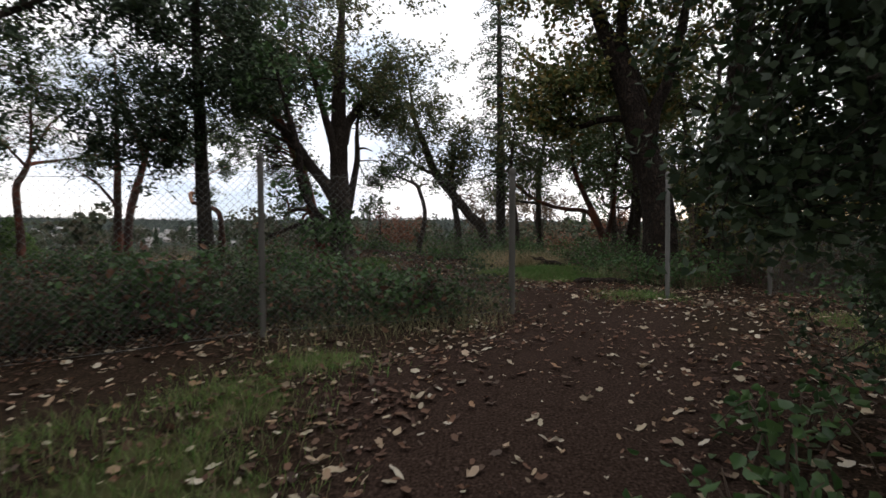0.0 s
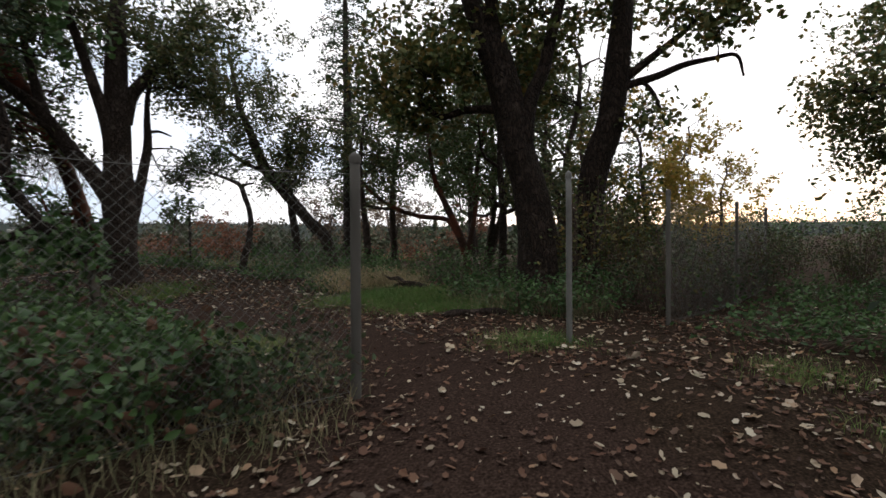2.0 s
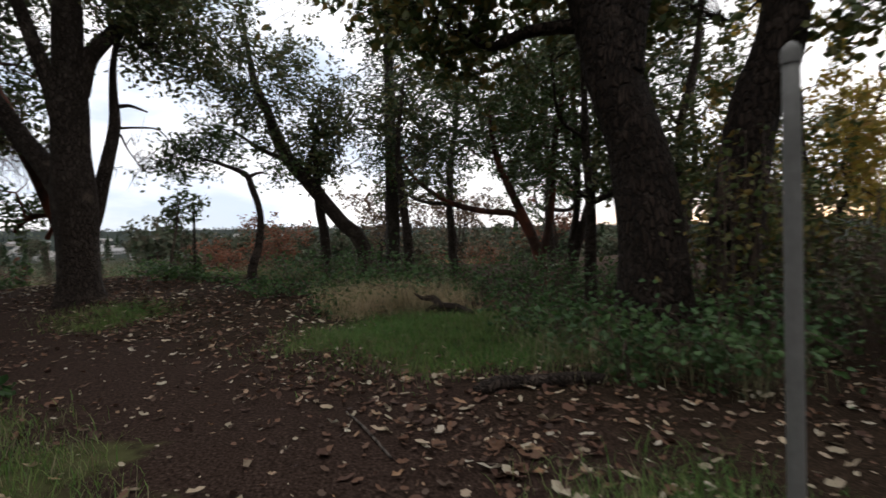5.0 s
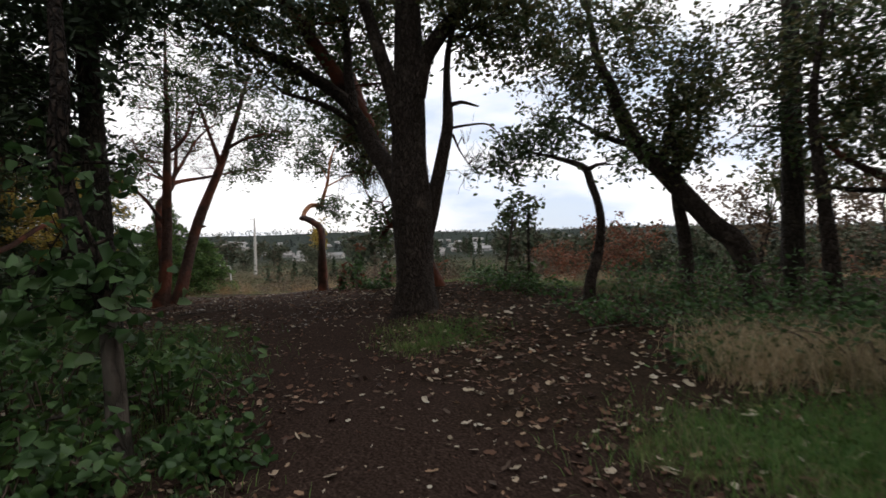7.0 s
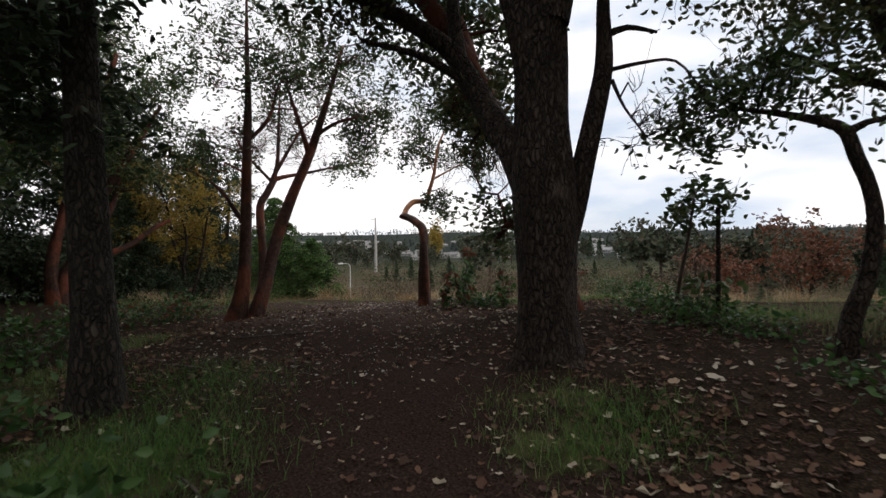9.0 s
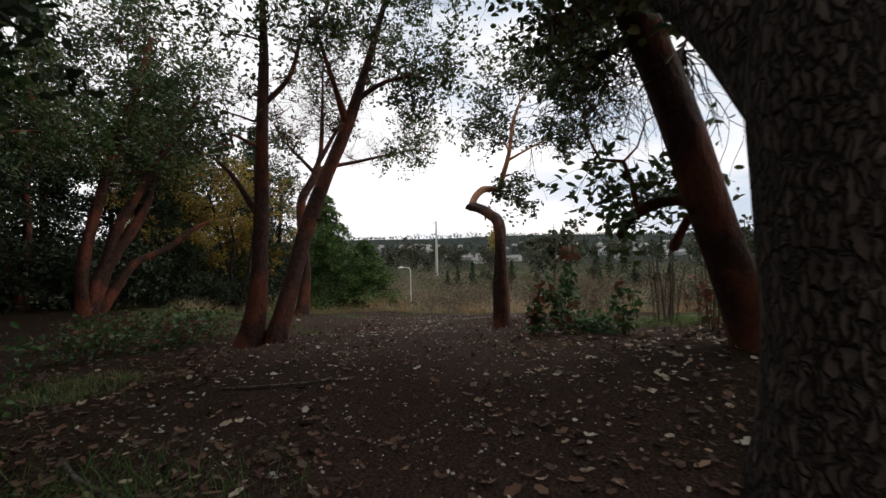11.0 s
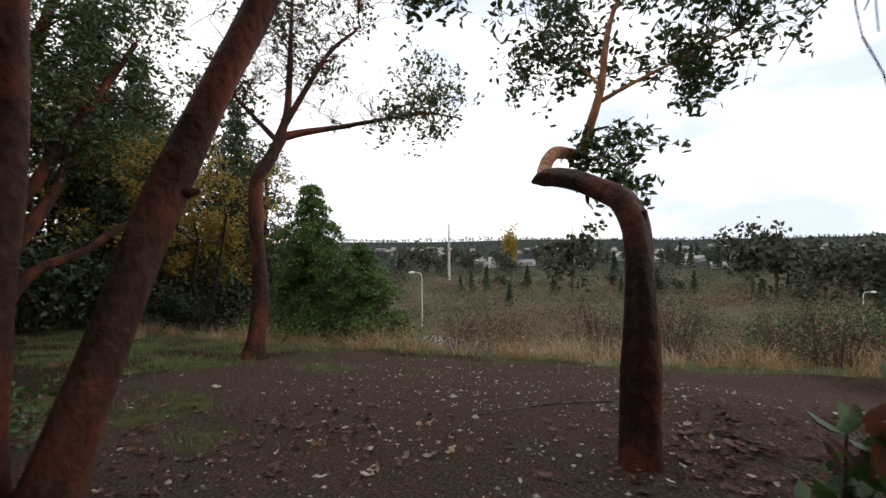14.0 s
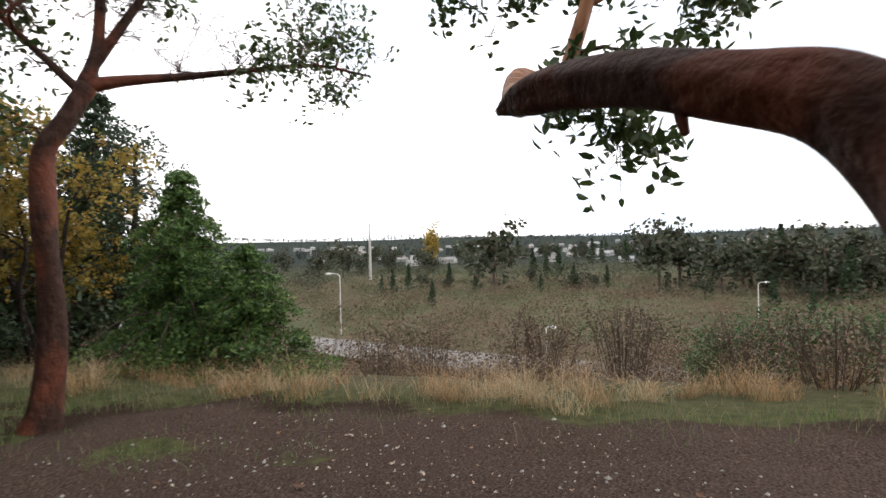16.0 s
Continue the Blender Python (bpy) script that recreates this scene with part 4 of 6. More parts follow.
# many-stemmed madrone in the shade
tree("many-stemmed red madrone fanning out low over grass", (-19.3, 12.7),
     [[(-19.29, 12.5, 0.0, 0.25), (-19.29, 12.42, 1.23, 0.173), (-19.3, 12.67, 2.57, 0.148), (-19.31, 13.11, 4.24, 0.138), (-19.32, 13.7, 6.15, 0.12), (-19.33, 14.2, 8.14, 0.07)],
      [(-19.3, 12.65, 0.1, 0.26), (-19.3, 12.77, 0.95, 0.2), (-19.31, 13.21, 1.76, 0.165), (-19.32, 13.8, 2.75, 0.13), (-19.33, 14.1, 3.4, 0.08), (-19.4, 14.3, 4.5, 0.04)],
      [(-19.3, 12.76, 0.1, 0.2), (-19.31, 13.2, 0.79, 0.15), (-19.32, 13.67, 1.47, 0.11), (-19.34, 14.53, 1.9, 0.092), (-19.36, 15.19, 2.43, 0.078), (-19.37, 15.75, 2.75, 0.05)],
      [(-19.3, 12.71, 0.3, 0.2), (-19.31, 13.21, 2.31, 0.15), (-19.33, 13.92, 3.76, 0.125), (-19.34, 14.68, 5.16, 0.1), (-19.36, 15.5, 6.68, 0.06)]],
     [((-19.3, 13.6, 7.4), (2.6, 2.8, 2.0), 300), ((-19.2, 14.8, 5.2), (1.5, 1.6, 1.2), 120), ((-19.8, 12.6, 4.8), (1.9, 1.9, 1.2), 110)], "madrone_bark", "madrone_leaf", (0.13, 0.06, 20, 0.3), 0.5, 14, lump=0.1, dry=[((-19.3, 13.8, 4.2), (1.5, 1.6, 1.6), 50)])
# two big maples by the fence gap
tree("broad mossy maple trunk with a heavy fork by the fence", (4.72, 11.1),
     [[(4.75, 11.08, 0.0, 0.47), (4.74, 11.09, 0.52, 0.4), (4.73, 11.09, 1.43, 0.345), (4.61, 11.15, 2.33, 0.307), (4.42, 11.24, 3.06, 0.298), (4.3, 11.29, 3.68, 0.29), (4.18, 11.35, 4.31, 0.3), (4.03, 11.42, 4.84, 0.27), (3.83, 11.51, 5.38, 0.22), (3.6, 11.62, 6.0, 0.16), (3.2, 11.8, 7.4, 0.08)],
      [(4.5, 11.16, 3.2, 0.19), (4.63, 11.14, 3.94, 0.135), (4.84, 11.04, 4.47, 0.116), (4.96, 10.98, 5.08, 0.107), (5.13, 10.91, 5.78, 0.085), (5.3, 10.8, 7.2, 0.05)],
      [(4.23, 11.33, 4.66, 0.152), (4.03, 11.42, 5.2, 0.152), (4.0, 11.43, 5.73, 0.125), (4.1, 11.3, 7.6, 0.06)],
      [(4.3, 11.3, 3.75, 0.1), (4.02, 11.42, 3.8, 0.081), (3.56, 11.63, 3.81, 0.072), (3.15, 11.82, 3.71, 0.054), (2.83, 11.97, 3.98, 0.036)]],
     [((4.0, 11.3, 7.2), (2.6, 2.4, 1.7), 250), ((2.6, 12.0, 4.6), (1.3, 1.0, 0.9), 90), ((3.4, 12.6, 5.2), (1.4, 1.2, 0.9), 70), ((5.0, 11.6, 5.2), (0.8, 0.8, 0.7), 40)], "grey_bark", "maple_leaf", (0.12, 0.075, 20, 0.26), 0.7, 20)
tree("slanting maple trunk with long drooping side branches", (5.77, 11.3),
     [[(5.74, 11.3, 0.0, 0.4), (5.79, 11.27, 0.63, 0.312), (5.84, 11.25, 1.61, 0.282), (5.96, 11.17, 2.76, 0.261), (6.17, 11.04, 3.51, 0.249), (6.29, 10.96, 4.45, 0.229), (6.37, 10.91, 5.38, 0.2), (6.42, 10.88, 6.31, 0.16), (6.5, 10.8, 8.0, 0.07)],
      [(6.3, 10.95, 4.15, 0.09), (6.49, 10.84, 4.25, 0.076), (6.88, 10.6, 4.36, 0.066), (7.26, 10.36, 4.52, 0.056), (7.63, 10.12, 4.58, 0.042), (7.96, 9.91, 4.6, 0.032), (8.06, 9.85, 4.23, 0.018)],
      [(6.3, 10.95, 4.3, 0.1), (6.49, 10.84, 4.44, 0.085), (6.88, 10.59, 4.78, 0.066), (7.26, 10.36, 5.11, 0.051), (7.56, 10.17, 5.45, 0.037)],
      [(6.6, 10.77, 4.3, 0.05), (6.68, 10.72, 4.28, 0.043), (6.84, 10.62, 4.04, 0.038), (6.92, 10.57, 3.8, 0.028)]],
     [((6.5, 10.9, 7.2), (2.0, 2.0, 1.4), 170), ((7.6, 10.1, 5.2), (0.8, 0.6, 0.4), 34), ((6.9, 10.6, 3.9), (0.35, 0.3, 0.3), 10), ((5.2, 11.9, 4.6), (0.9, 0.8, 0.8), 40)], "grey_bark", "maple_leaf", (0.12, 0.075, 18, 0.25), 0.6, 18)
# straight dark trunk left of the path, and the ivied dead stem
tree("straight dark fir-like trunk in deep shade", (-5.2, 11.08),
     [[(-5.18, 11.1, 0.1, 0.22), (-5.19, 11.1, 0.98, 0.175), (-5.2, 11.08, 1.63, 0.158), (-5.21, 11.05, 2.51, 0.14), (-5.22, 11.02, 3.9, 0.122), (-5.23, 11.0, 5.5, 0.1), (-5.2, 11.0, 8.0, 0.05)]],
     [((-5.2, 11.0, 5.8), (2.0, 1.8, 1.8), 300), ((-6.2, 10.4, 3.7), (1.4, 1.2, 0.9), 100), ((-4.3, 10.6, 4.4), (1.0, 0.9, 0.6), 60)], "fir_bark", "fir_needle", (0.13, 0.045, 24, 0.26), 0.5, 14)
ivied = tree("crooked madrone with a pale dead foot wrapped in ivy leaves", (-1.74, 9.68),
     [[(-1.74, 9.66, 0.3, 0.075), (-1.75, 9.65, 0.7, 0.058), (-1.78, 9.65, 1.05, 0.056), (-1.84, 9.66, 1.3, 0.055)],
      [(-1.84, 9.66, 1.28, 0.055), (-2.0, 9.68, 1.46, 0.06), (-2.25, 9.7, 1.66, 0.066), (-2.5, 9.73, 1.95, 0.07), (-2.66, 9.74, 2.35, 0.066), (-2.66, 9.76, 2.8, 0.06), (-2.8, 9.8, 3.4, 0.05), (-3.1, 9.9, 4.4, 0.03)],
      [(-2.3, 9.7, 1.7, 0.05), (-2.7, 9.6, 1.5, 0.04), (-3.2, 9.5, 1.3, 0.03)],
      [(-1.84, 9.66, 1.28, 0.03), (-1.8, 9.6, 1.6, 0.022), (-1.86, 9.5, 1.95, 0.012)]],
     [((-1.85, 9.62, 1.42), (0.2, 0.2, 0.28), 18), ((-2.2, 9.65, 1.5), (0.42, 0.3, 0.4), 26), ((-3.0, 9.8, 4.2), (0.9, 0.8, 0.8), 40), ((-2.8, 9.6, 2.0), (0.4, 0.4, 0.5), 14)], "grey_bark", "bramble_leaf", (0.11, 0.07, 8, 0.13), 0.4, 12, twigs=2)
for piece in ivied.children:
    if piece.name.startswith("trunk"):
        piece.data.materials[0] = MAT["dead_wood"]


def conifer(label, x, y, height, r, reach, whorls, leaf_mat, bare=0.2, size=0.15, seed=1, droop=0.25, thin=1.0, name="conifer", group=""):
    """A conifer: a straight stem, whorls of drooping branches, flat sprays of needles."""
    rr = np.random.default_rng(seed)
    z = float(rest(x, y)) - 0.05
    t = thing(name, (x, y, z), label, "tree", group)
    bb = Buf()
    tube(bb, [(0, 0, -0.15, r), (0.02, 0, height * 0.35, r * 0.75), (0, 0.03, height * 0.7, r * 0.4), (0, 0, height, 0.012)], 10, 0.3, 0.05, 0.4)
    part("trunk", bb, "fir_bark", t)
    wood, fol, pts = Buf(), Buf(), []
    for i in range(whorls):
        u = bare + (1 - bare) * (i + rr.uniform(0, 0.8)) / whorls
        h = height * min(u, 0.995)
        ln = reach * (1 - u) ** 0.75 * rr.uniform(0.7, 1.15) + 0.12
        for az in np.linspace(0, 6.28, 5, endpoint=False) + rr.uniform(0, 6.28):
            az += rr.normal() * 0.25
            ln2 = ln * rr.uniform(0.6, 1.15)
            d = np.array([math.cos(az), math.sin(az), 0])
            p0, p1, p2 = np.array([0, 0, h]), d * ln2 * 0.5 + (0, 0, h + 0.04 * ln2), d * ln2 + (0, 0, h - droop * ln2)
            tube(wood, [(*p0, 0.008 + 0.012 * ln2), (*p1, 0.008 + 0.005 * ln2), (*p2, 0.004)], 4, 0.5)
            k = int((16 + 42 * ln2) * thin)
            s = rr.uniform(0.12, 1.03, k)[:, None]
            c = (1 - s) ** 2 * p0 + 2 * s * (1 - s) * p1 + s ** 2 * p2
            w = np.array([-d[1], d[0], 0])
            c = c + w * rr.normal(size=(k, 1)) * 0.2 * ln2 * (1.1 - s * 0.7) + rr.normal(size=(k, 3)) * 0.04 - np.array([0, 0, 1]) * rr.uniform(0, 0.12 * ln2 + 0.03, (k, 1))
            pts.append(c)
    leaves(fol, np.vstack(pts), size, size * 0.38, 0.5, simple=True)
    part("branchwork", wood, "twig", t, kind="stuff")
    part("crown", fol, leaf_mat, t, kind="stuff")
    return t


conifer("tall dark fir with open drooping branches", 2.0, 18.8, 11.5, 0.2, 2.3, 24, "fir_needle", 0.27, 0.13, 3, 0.3)
conifer("dense bright green young cedar on the rim", -19.9, 19.9, 4.7, 0.12, 2.2, 26, "cedar_leaf", 0.02, 0.12, 5, 0.28, 3.6)
conifer("low bushy green cedar on the rim", -18.2, 20.6, 2.9, 0.09, 2.0, 17, "cedar_leaf", 0.02, 0.12, 6, 0.1, 4.0)
conifer("dark young cedar in shade behind bare trunks", -23.2, 15.2, 4.4, 0.12, 2.3, 26, "fir_needle", 0.02, 0.12, 8, 0.15, 3.0)
tree("dark dense evergreen overhanging the start of the path", (3.7, 2.4),
     [[(3.7, 2.4, 0.0, 0.13), (3.65, 2.45, 1.5, 0.11), (3.5, 2.6, 3.2, 0.08), (3.4, 2.7, 5.0, 0.04)], [(3.6, 2.5, 2.2, 0.05), (3.0, 2.6, 2.7, 0.035), (2.3, 2.6, 3.0, 0.02)], [(3.6, 2.5, 1.3, 0.05), (3.3, 3.0, 1.6, 0.035), (3.2, 3.6, 1.9, 0.02)]],
     [((1.85, 2.42, 2.75), (0.33, 0.33, 0.85), 90), ((1.8, 2.38, 1.9), (0.3, 0.3, 0.8), 110), ((2.4, 2.6, 2.7), (0.35, 0.32, 1.3), 100), ((3.1, 3.1, 1.9), (0.65, 0.6, 1.8), 300), ((3.4, 3.7, 2.4), (0.4, 0.4, 1.3), 60), ((3.2, 2.8, 4.4), (1.0, 0.9, 0.9), 120)], "fir_bark", "fir_needle", (0.06, 0.03, 26, 0.15), twigs=2, simple=True)

for i, (x, y, h) in enumerate([(-23.5, 9.5, 8), (-26.5, 11.5, 9), (-26, 14.8, 8.5), (-20.5, 6.2, 8), (-30, 16.5, 9), (-28, 19.8, 7.5), (-15.5, 5.5, 8), (-11, 6.2, 8)]):
    conifer("dark dense fir closing the shaded side of the wood", x, y, h + 2.5, 0.18, 3.2, 38, "fir_needle", 0.03, 0.19, 60 + i, 0.2, 1.2, group="dark firs of the wood")

# woods around
W = [(-23.2, 17.6, 5.5, 0.09, "yellow_leaf", 3, 1.5, 150), (-24.5, 16.0, 6.5, 0.1, "yellow_leaf", 2, 1.7, 150), (-25.5, 18.4, 5.0, 0.08, "yellow_leaf", 3, 1.5, 130), (-15.5, 10.5, 8, 0.16, "madrone_leaf", 2, 2.2, 190), (-12.0, 9.0, 8, 0.18, "madrone_leaf", 2, 2.2, 190), (-9.6, 9.2, 8, 0.17, "madrone_leaf", 2, 2.4, 330),
     (-7.4, 7.6, 8, 0.18, "fir_needle", 1, 2.4, 320), (-23, 11, 9, 0.2, "madrone_leaf", 2, 2.8, 300), (-27, 13.5, 8, 0.2, "fir_needle", 2, 3.0, 420), (-30, 17, 8, 0.2, "fir_needle", 2, 3.0, 420), (-26, 9, 8, 0.2, "fir_needle", 2, 3.0, 420), (-21.5, 7.5, 7, 0.18, "fir_needle", 2, 2.8, 380), (-16.5, 7.2, 7, 0.18, "fir_needle", 2, 2.6, 360), (-28, 20.5, 7, 0.18, "fir_needle", 2, 2.8, 380), (3.8, 20.6, 7, 0.14, "oak_leaf", 1, 1.9, 150), (6.8, 19.2, 7.5, 0.15, "madrone_leaf", 2, 2.0, 190),
     (8.2, 16.4, 7, 0.15, "oak_leaf", 2, 2.2, 220), (7.4, 22.5, 7, 0.16, "madrone_leaf", 1, 2.2, 150), (10.5, 20, 7.5, 0.17, "oak_leaf", 2, 2.3, 170), (9.8, 14.5, 4.2, 0.1, "yellow_leaf", 2, 1.5, 110), (7.6, 13.2, 3.2, 0.07, "maple_leaf", 2, 1.2, 80), (13.5, 16.0, 3.8, 0.1, "yellow_leaf", 2, 1.7, 100),
     (12.8, 7.6, 7, 0.18, "maple_leaf", 1, 2.5, 200), (5.5, 14.6, 6, 0.12, "oak_leaf", 1, 1.6, 110), (-3.0, 27.5, 2.0, 0.04, "rust_leaf", 3, 1.2, 50), (-5.8, 29.5, 1.9, 0.04, "rust_leaf", 3, 1.3, 50), (1.5, 26, 2.8, 0.06, "scrub_twig", 3, 1.5, 70), (5, 28, 3.2, 0.07, "scrub_twig", 3, 1.8, 80), (10, 29, 3.4, 0.08, "rust_leaf", 3, 1.8, 70)]
for i, (x, y, h, r, lm, st, sp, cl) in enumerate(W):
    lab = {"yellow_leaf": "slender tree with yellowing autumn leaves", "madrone_leaf": "dark evergreen madrone of the wood", "oak_leaf": "dark crooked oak of the wood", "fir_needle": "dark dense evergreen of the wood", "maple_leaf": "green and gold maple of the wood", "rust_leaf": "low rust-red autumn shrub in dry grass", "scrub_twig": "low brown leafless shrub on the slope"}[lm]
    big_leaf = (0.13, 0.065, 20, 0.28) if math.hypot(x + 3, y - 12) > 9 else (0.11, 0.05, 22, 0.25)
    wild(lab, x, y, h, r, (0.03 * math.sin(i * 2.1), 0.03 * math.cos(i * 1.3)), 40 + i, "madrone_bark" if lm == "madrone_leaf" and x < 0 else "oak_bark", lm, sp, cl, big_leaf, 0.35 if h > 5 else 0.1, st, name="shrub" if h < 3.5 else "tree")

# unseen woods behind and beside the path start, added to block sky light
for i, (x, y, h, sp) in enumerate([(-3.5, -3, 9, 3.0), (2.5, -4, 9, 3.0), (6.5, -1, 9, 3.0), (10.5, 3.2, 8, 2.8), (-8, 0.5, 9, 3.0), (-10.5, 4.5, 9, 3.0), (-14, 6, 9, 3.0), (13, 1, 9, 3.0), (-19, 8, 9, 3.0), (15.5, 8, 8, 2.6), (0, -9, 10, 3.4), (-9, -6, 10, 3.4), (9, -8, 10, 3.4)]):
    wild("dark evergreen madrone of the wood", x, y, h, 0.2, (0.02, 0.02), 90 + i, "oak_bark", "madrone_leaf", sp, 240, (0.32, 0.18, 16, 0.5), 0.2, 1)


# ---- undergrowth ----
def bush(label, x, y, r, h, k, leaf_mat, leaf, stems=14, name="bramble", category="bush", group="undergrowth along the fence", stem_mat="twig", extra=None):
    """A bush: arching stems from one root place, leaves along them."""
    z = float(rest(x, y)) - 0.03
    t = thing(name, (x, y, z), label, category, group)
    wood, fol, fol2 = Buf(), Buf(), Buf()
    pts = []
    for s in range(stems):
        az, q = rng.uniform(0, 6.28), rng.uniform(0.25, 1.0)
        a0 = np.array([math.cos(az), math.sin(az), 0])
        root = a0 * r * rng.uniform(0, 0.45)
        top = root + a0 * r * q * 0.5 + (0, 0, h * rng.uniform(0.6, 1.1) * (1.1 - 0.35 * q))
        end = root + a0 * r * q * 1.05 + (0, 0, h * rng.uniform(0.15, 0.85))
        line = spline([(*root, 0.008), (*top, 0.006), (*end, 0.003)], 0.12)
        tube(wood, line, 4, 0.3)
        c = line[rng.integers(len(line) // 4, len(line), k), :3] + rng.normal(size=(k, 3)) * (0.13 * r + 0.03)
        pts.append(c)
    pts = np.vstack(pts)
    pts[:, 2] = np.maximum(pts[:, 2], 0.04)
    pick = rng.random(len(pts)) < (0.25 if extra else 0)
    leaves(fol, pts[~pick], leaf, leaf * 0.62, 0.1, simple=leaf > 0.15 or leaf < 0.06)
    part("stem_tangle", wood, stem_mat, t, kind="stuff")
    part("foliage", fol, leaf_mat, t, kind="stuff")
    if extra:
        leaves(fol2, pts[pick], leaf * 1.1, leaf * 0.6, 0.2)
        part("dead_foliage", fol2, extra, t, "reddish dead leaves", kind="stuff")
    return t


HEDGE = [(-5.4, 4.4), (-4.7, 4.9), (-4.0, 5.0), (-3.4, 5.5), (-2.8, 5.7), (-2.2, 6.0), (-1.6, 6.2), (-1.0, 6.4), (-0.4, 6.6), (0.15, 6.8), (-4.4, 5.8), (-3.0, 6.6), (-1.4, 7.0), (-5.6, 5.6)]
for i, (x, y) in enumerate(HEDGE):
    bush("tangled green bramble against the wire fence", x, y, 0.72, (0.75 if x < -2.5 else 0.5) + 0.14 * math.sin(i * 1.7), 36, "hedge_leaf" if i % 4 else "bramble_leaf", 0.065 if i % 4 else 0.1, 24, extra=None if i % 2 else "brown_litter")
for x, y, r, h in [(-2.4, 10.3, 0.7, 0.55), (-1.55, 9.2, 0.5, 0.42), (-2.9, 9.5, 0.8, 0.65), (-3.6, 9.0, 0.8, 0.7), (-2.0, 8.6, 0.7, 0.5), (-1.35, 9.95, 0.3, 0.22), (-4.4, 9.9, 0.7, 0.5), (-0.9, 8.6, 0.45, 0.3), (-6.8, 10.2, 0.8, 0.7), (-7.8, 10.9, 0.8, 0.6)]:
    bush("bright green leafy bramble beside the path", x, y, r, h, 30, "salal_leaf", 0.085, 20, group="undergrowth beside the path")
for x, y, r, h in [(3.9, 9.9, 0.5, 0.5), (4.6, 9.7, 0.6, 0.7), (3.9, 10.7, 0.5, 0.5), (5.3, 10.1, 0.6, 0.8), (3.6, 11.7, 0.6, 0.3), (3.8, 12.6, 0.8, 0.35), (5.2, 12.5, 0.8, 0.9), (6.3, 12.4, 0.8, 1.0)]:
    bush("dull green bramble round the maple roots", x, y, r, h, 26, "bramble_leaf", 0.075, 18, group="undergrowth round the maples")
for i, (x, y) in enumerate([(6.5, 9.8), (7.3, 10.2), (8.1, 10.7), (9.0, 11.1), (9.9, 11.7), (10.9, 12.2), (7.7, 11.4), (8.8, 12.2), (10.0, 12.9), (11.8, 12.8), (6.3, 10.6), (12.8, 13.5), (12.5, 11.0), (13.8, 12.0), (15.0, 11.0), (15.5, 13.0), (14.5, 14.5), (16.5, 10.0), (13.0, 9.6), (17.5, 12), (16.5, 15.5), (18.5, 9)]):
    bush("brown twiggy thicket tangled in the fence", x, y, 0.85, 1.35 + 0.35 * math.sin(i * 2.3), 16, "hedge_leaf" if i % 3 else "oak_leaf", 0.07, 34, group="undergrowth along the fence")
for i, (x, y) in enumerate([(0.8, 16.9), (1.8, 16.0), (2.8, 15.4), (3.8, 14.8), (4.8, 15.0), (3.2, 17.0), (2.0, 17.6), (4.6, 16.2), (6.0, 15.2), (6.8, 16.4), (-0.2, 17.5), (5.6, 18.4), (7.6, 14.8), (3.0, 19.2), (1.0, 19.4), (2.4, 13.9), (1.5, 14.8)]):
    bush("low dark bramble between slim trunks", x, y, 0.95, 0.6 + 0.25 * math.sin(i * 1.9), 24, "bramble_leaf", 0.08, 18, group="undergrowth among the trees")
for x, y, r, h in [(0.6, 15.6, 0.7, 0.22), (-0.3, 15.2, 0.6, 0.18), (1.2, 13.9, 0.6, 0.2), (-1.9, 16.9, 0.6, 0.25), (-2.6, 17.0, 0.6, 0.25), (-6.3, 17.3, 0.4, 0.22), (-3.4, 17.8, 0.6, 0.25)]:
    bush("low ivy and fern cover over leaf litter", x, y, r, h, 26, "salal_leaf", 0.08, 18, name="ground_cover", group="low ground cover")
for i, (x, y) in enumerate([(7.2, 6.9), (8.3, 7.3), (9.4, 8.1), (10.7, 9.3), (9.5, 9.4), (11.6, 9.9), (12.0, 8.4), (8.0, 8.6), (6.9, 8.0), (10.2, 7.4), (8.9, 6.2), (7.0, 5.6), (13.5, 10.8), (6.2, 7.3), (11.3, 11.0)]):
    bush("low dark ivy creeping over leaf litter", x, y, 1.05, 0.26 + 0.08 * math.sin(i * 2.1), 20, "bramble_leaf", 0.08, 20, name="ground_cover", group="low ground cover")
for x, y, h in [(5.3, 10.9, 2.1), (6.1, 11.4, 2.4), (6.9, 11.9, 2.0), (7.6, 12.3, 2.2)]:
    bush("tall yellowing brush behind the maple", x, y, 0.8, h, 22, "maple_leaf", 0.09, 30, name="shrub", group="brush behind the maples")
for x, y in [(2.1, 3.0), (2.5, 3.4), (1.55, 2.2)]:
    bush("fresh green salal shoots by the path edge", x, y, 0.35, 0.4, 9, "bramble_leaf", 0.1, 8, name="salal", group="salal shoots by the path")
for x, y in [(-10.3, 13.3), (-11.2, 13.6), (-10.4, 12.2), (-12.3, 12.6)]:
    bush("low bramble with rust-coloured dying leaves", x, y, 0.75, 0.42, 24, "bramble_leaf", 0.085, 18, extra="rust_leaf", group="undergrowth by the madrones")
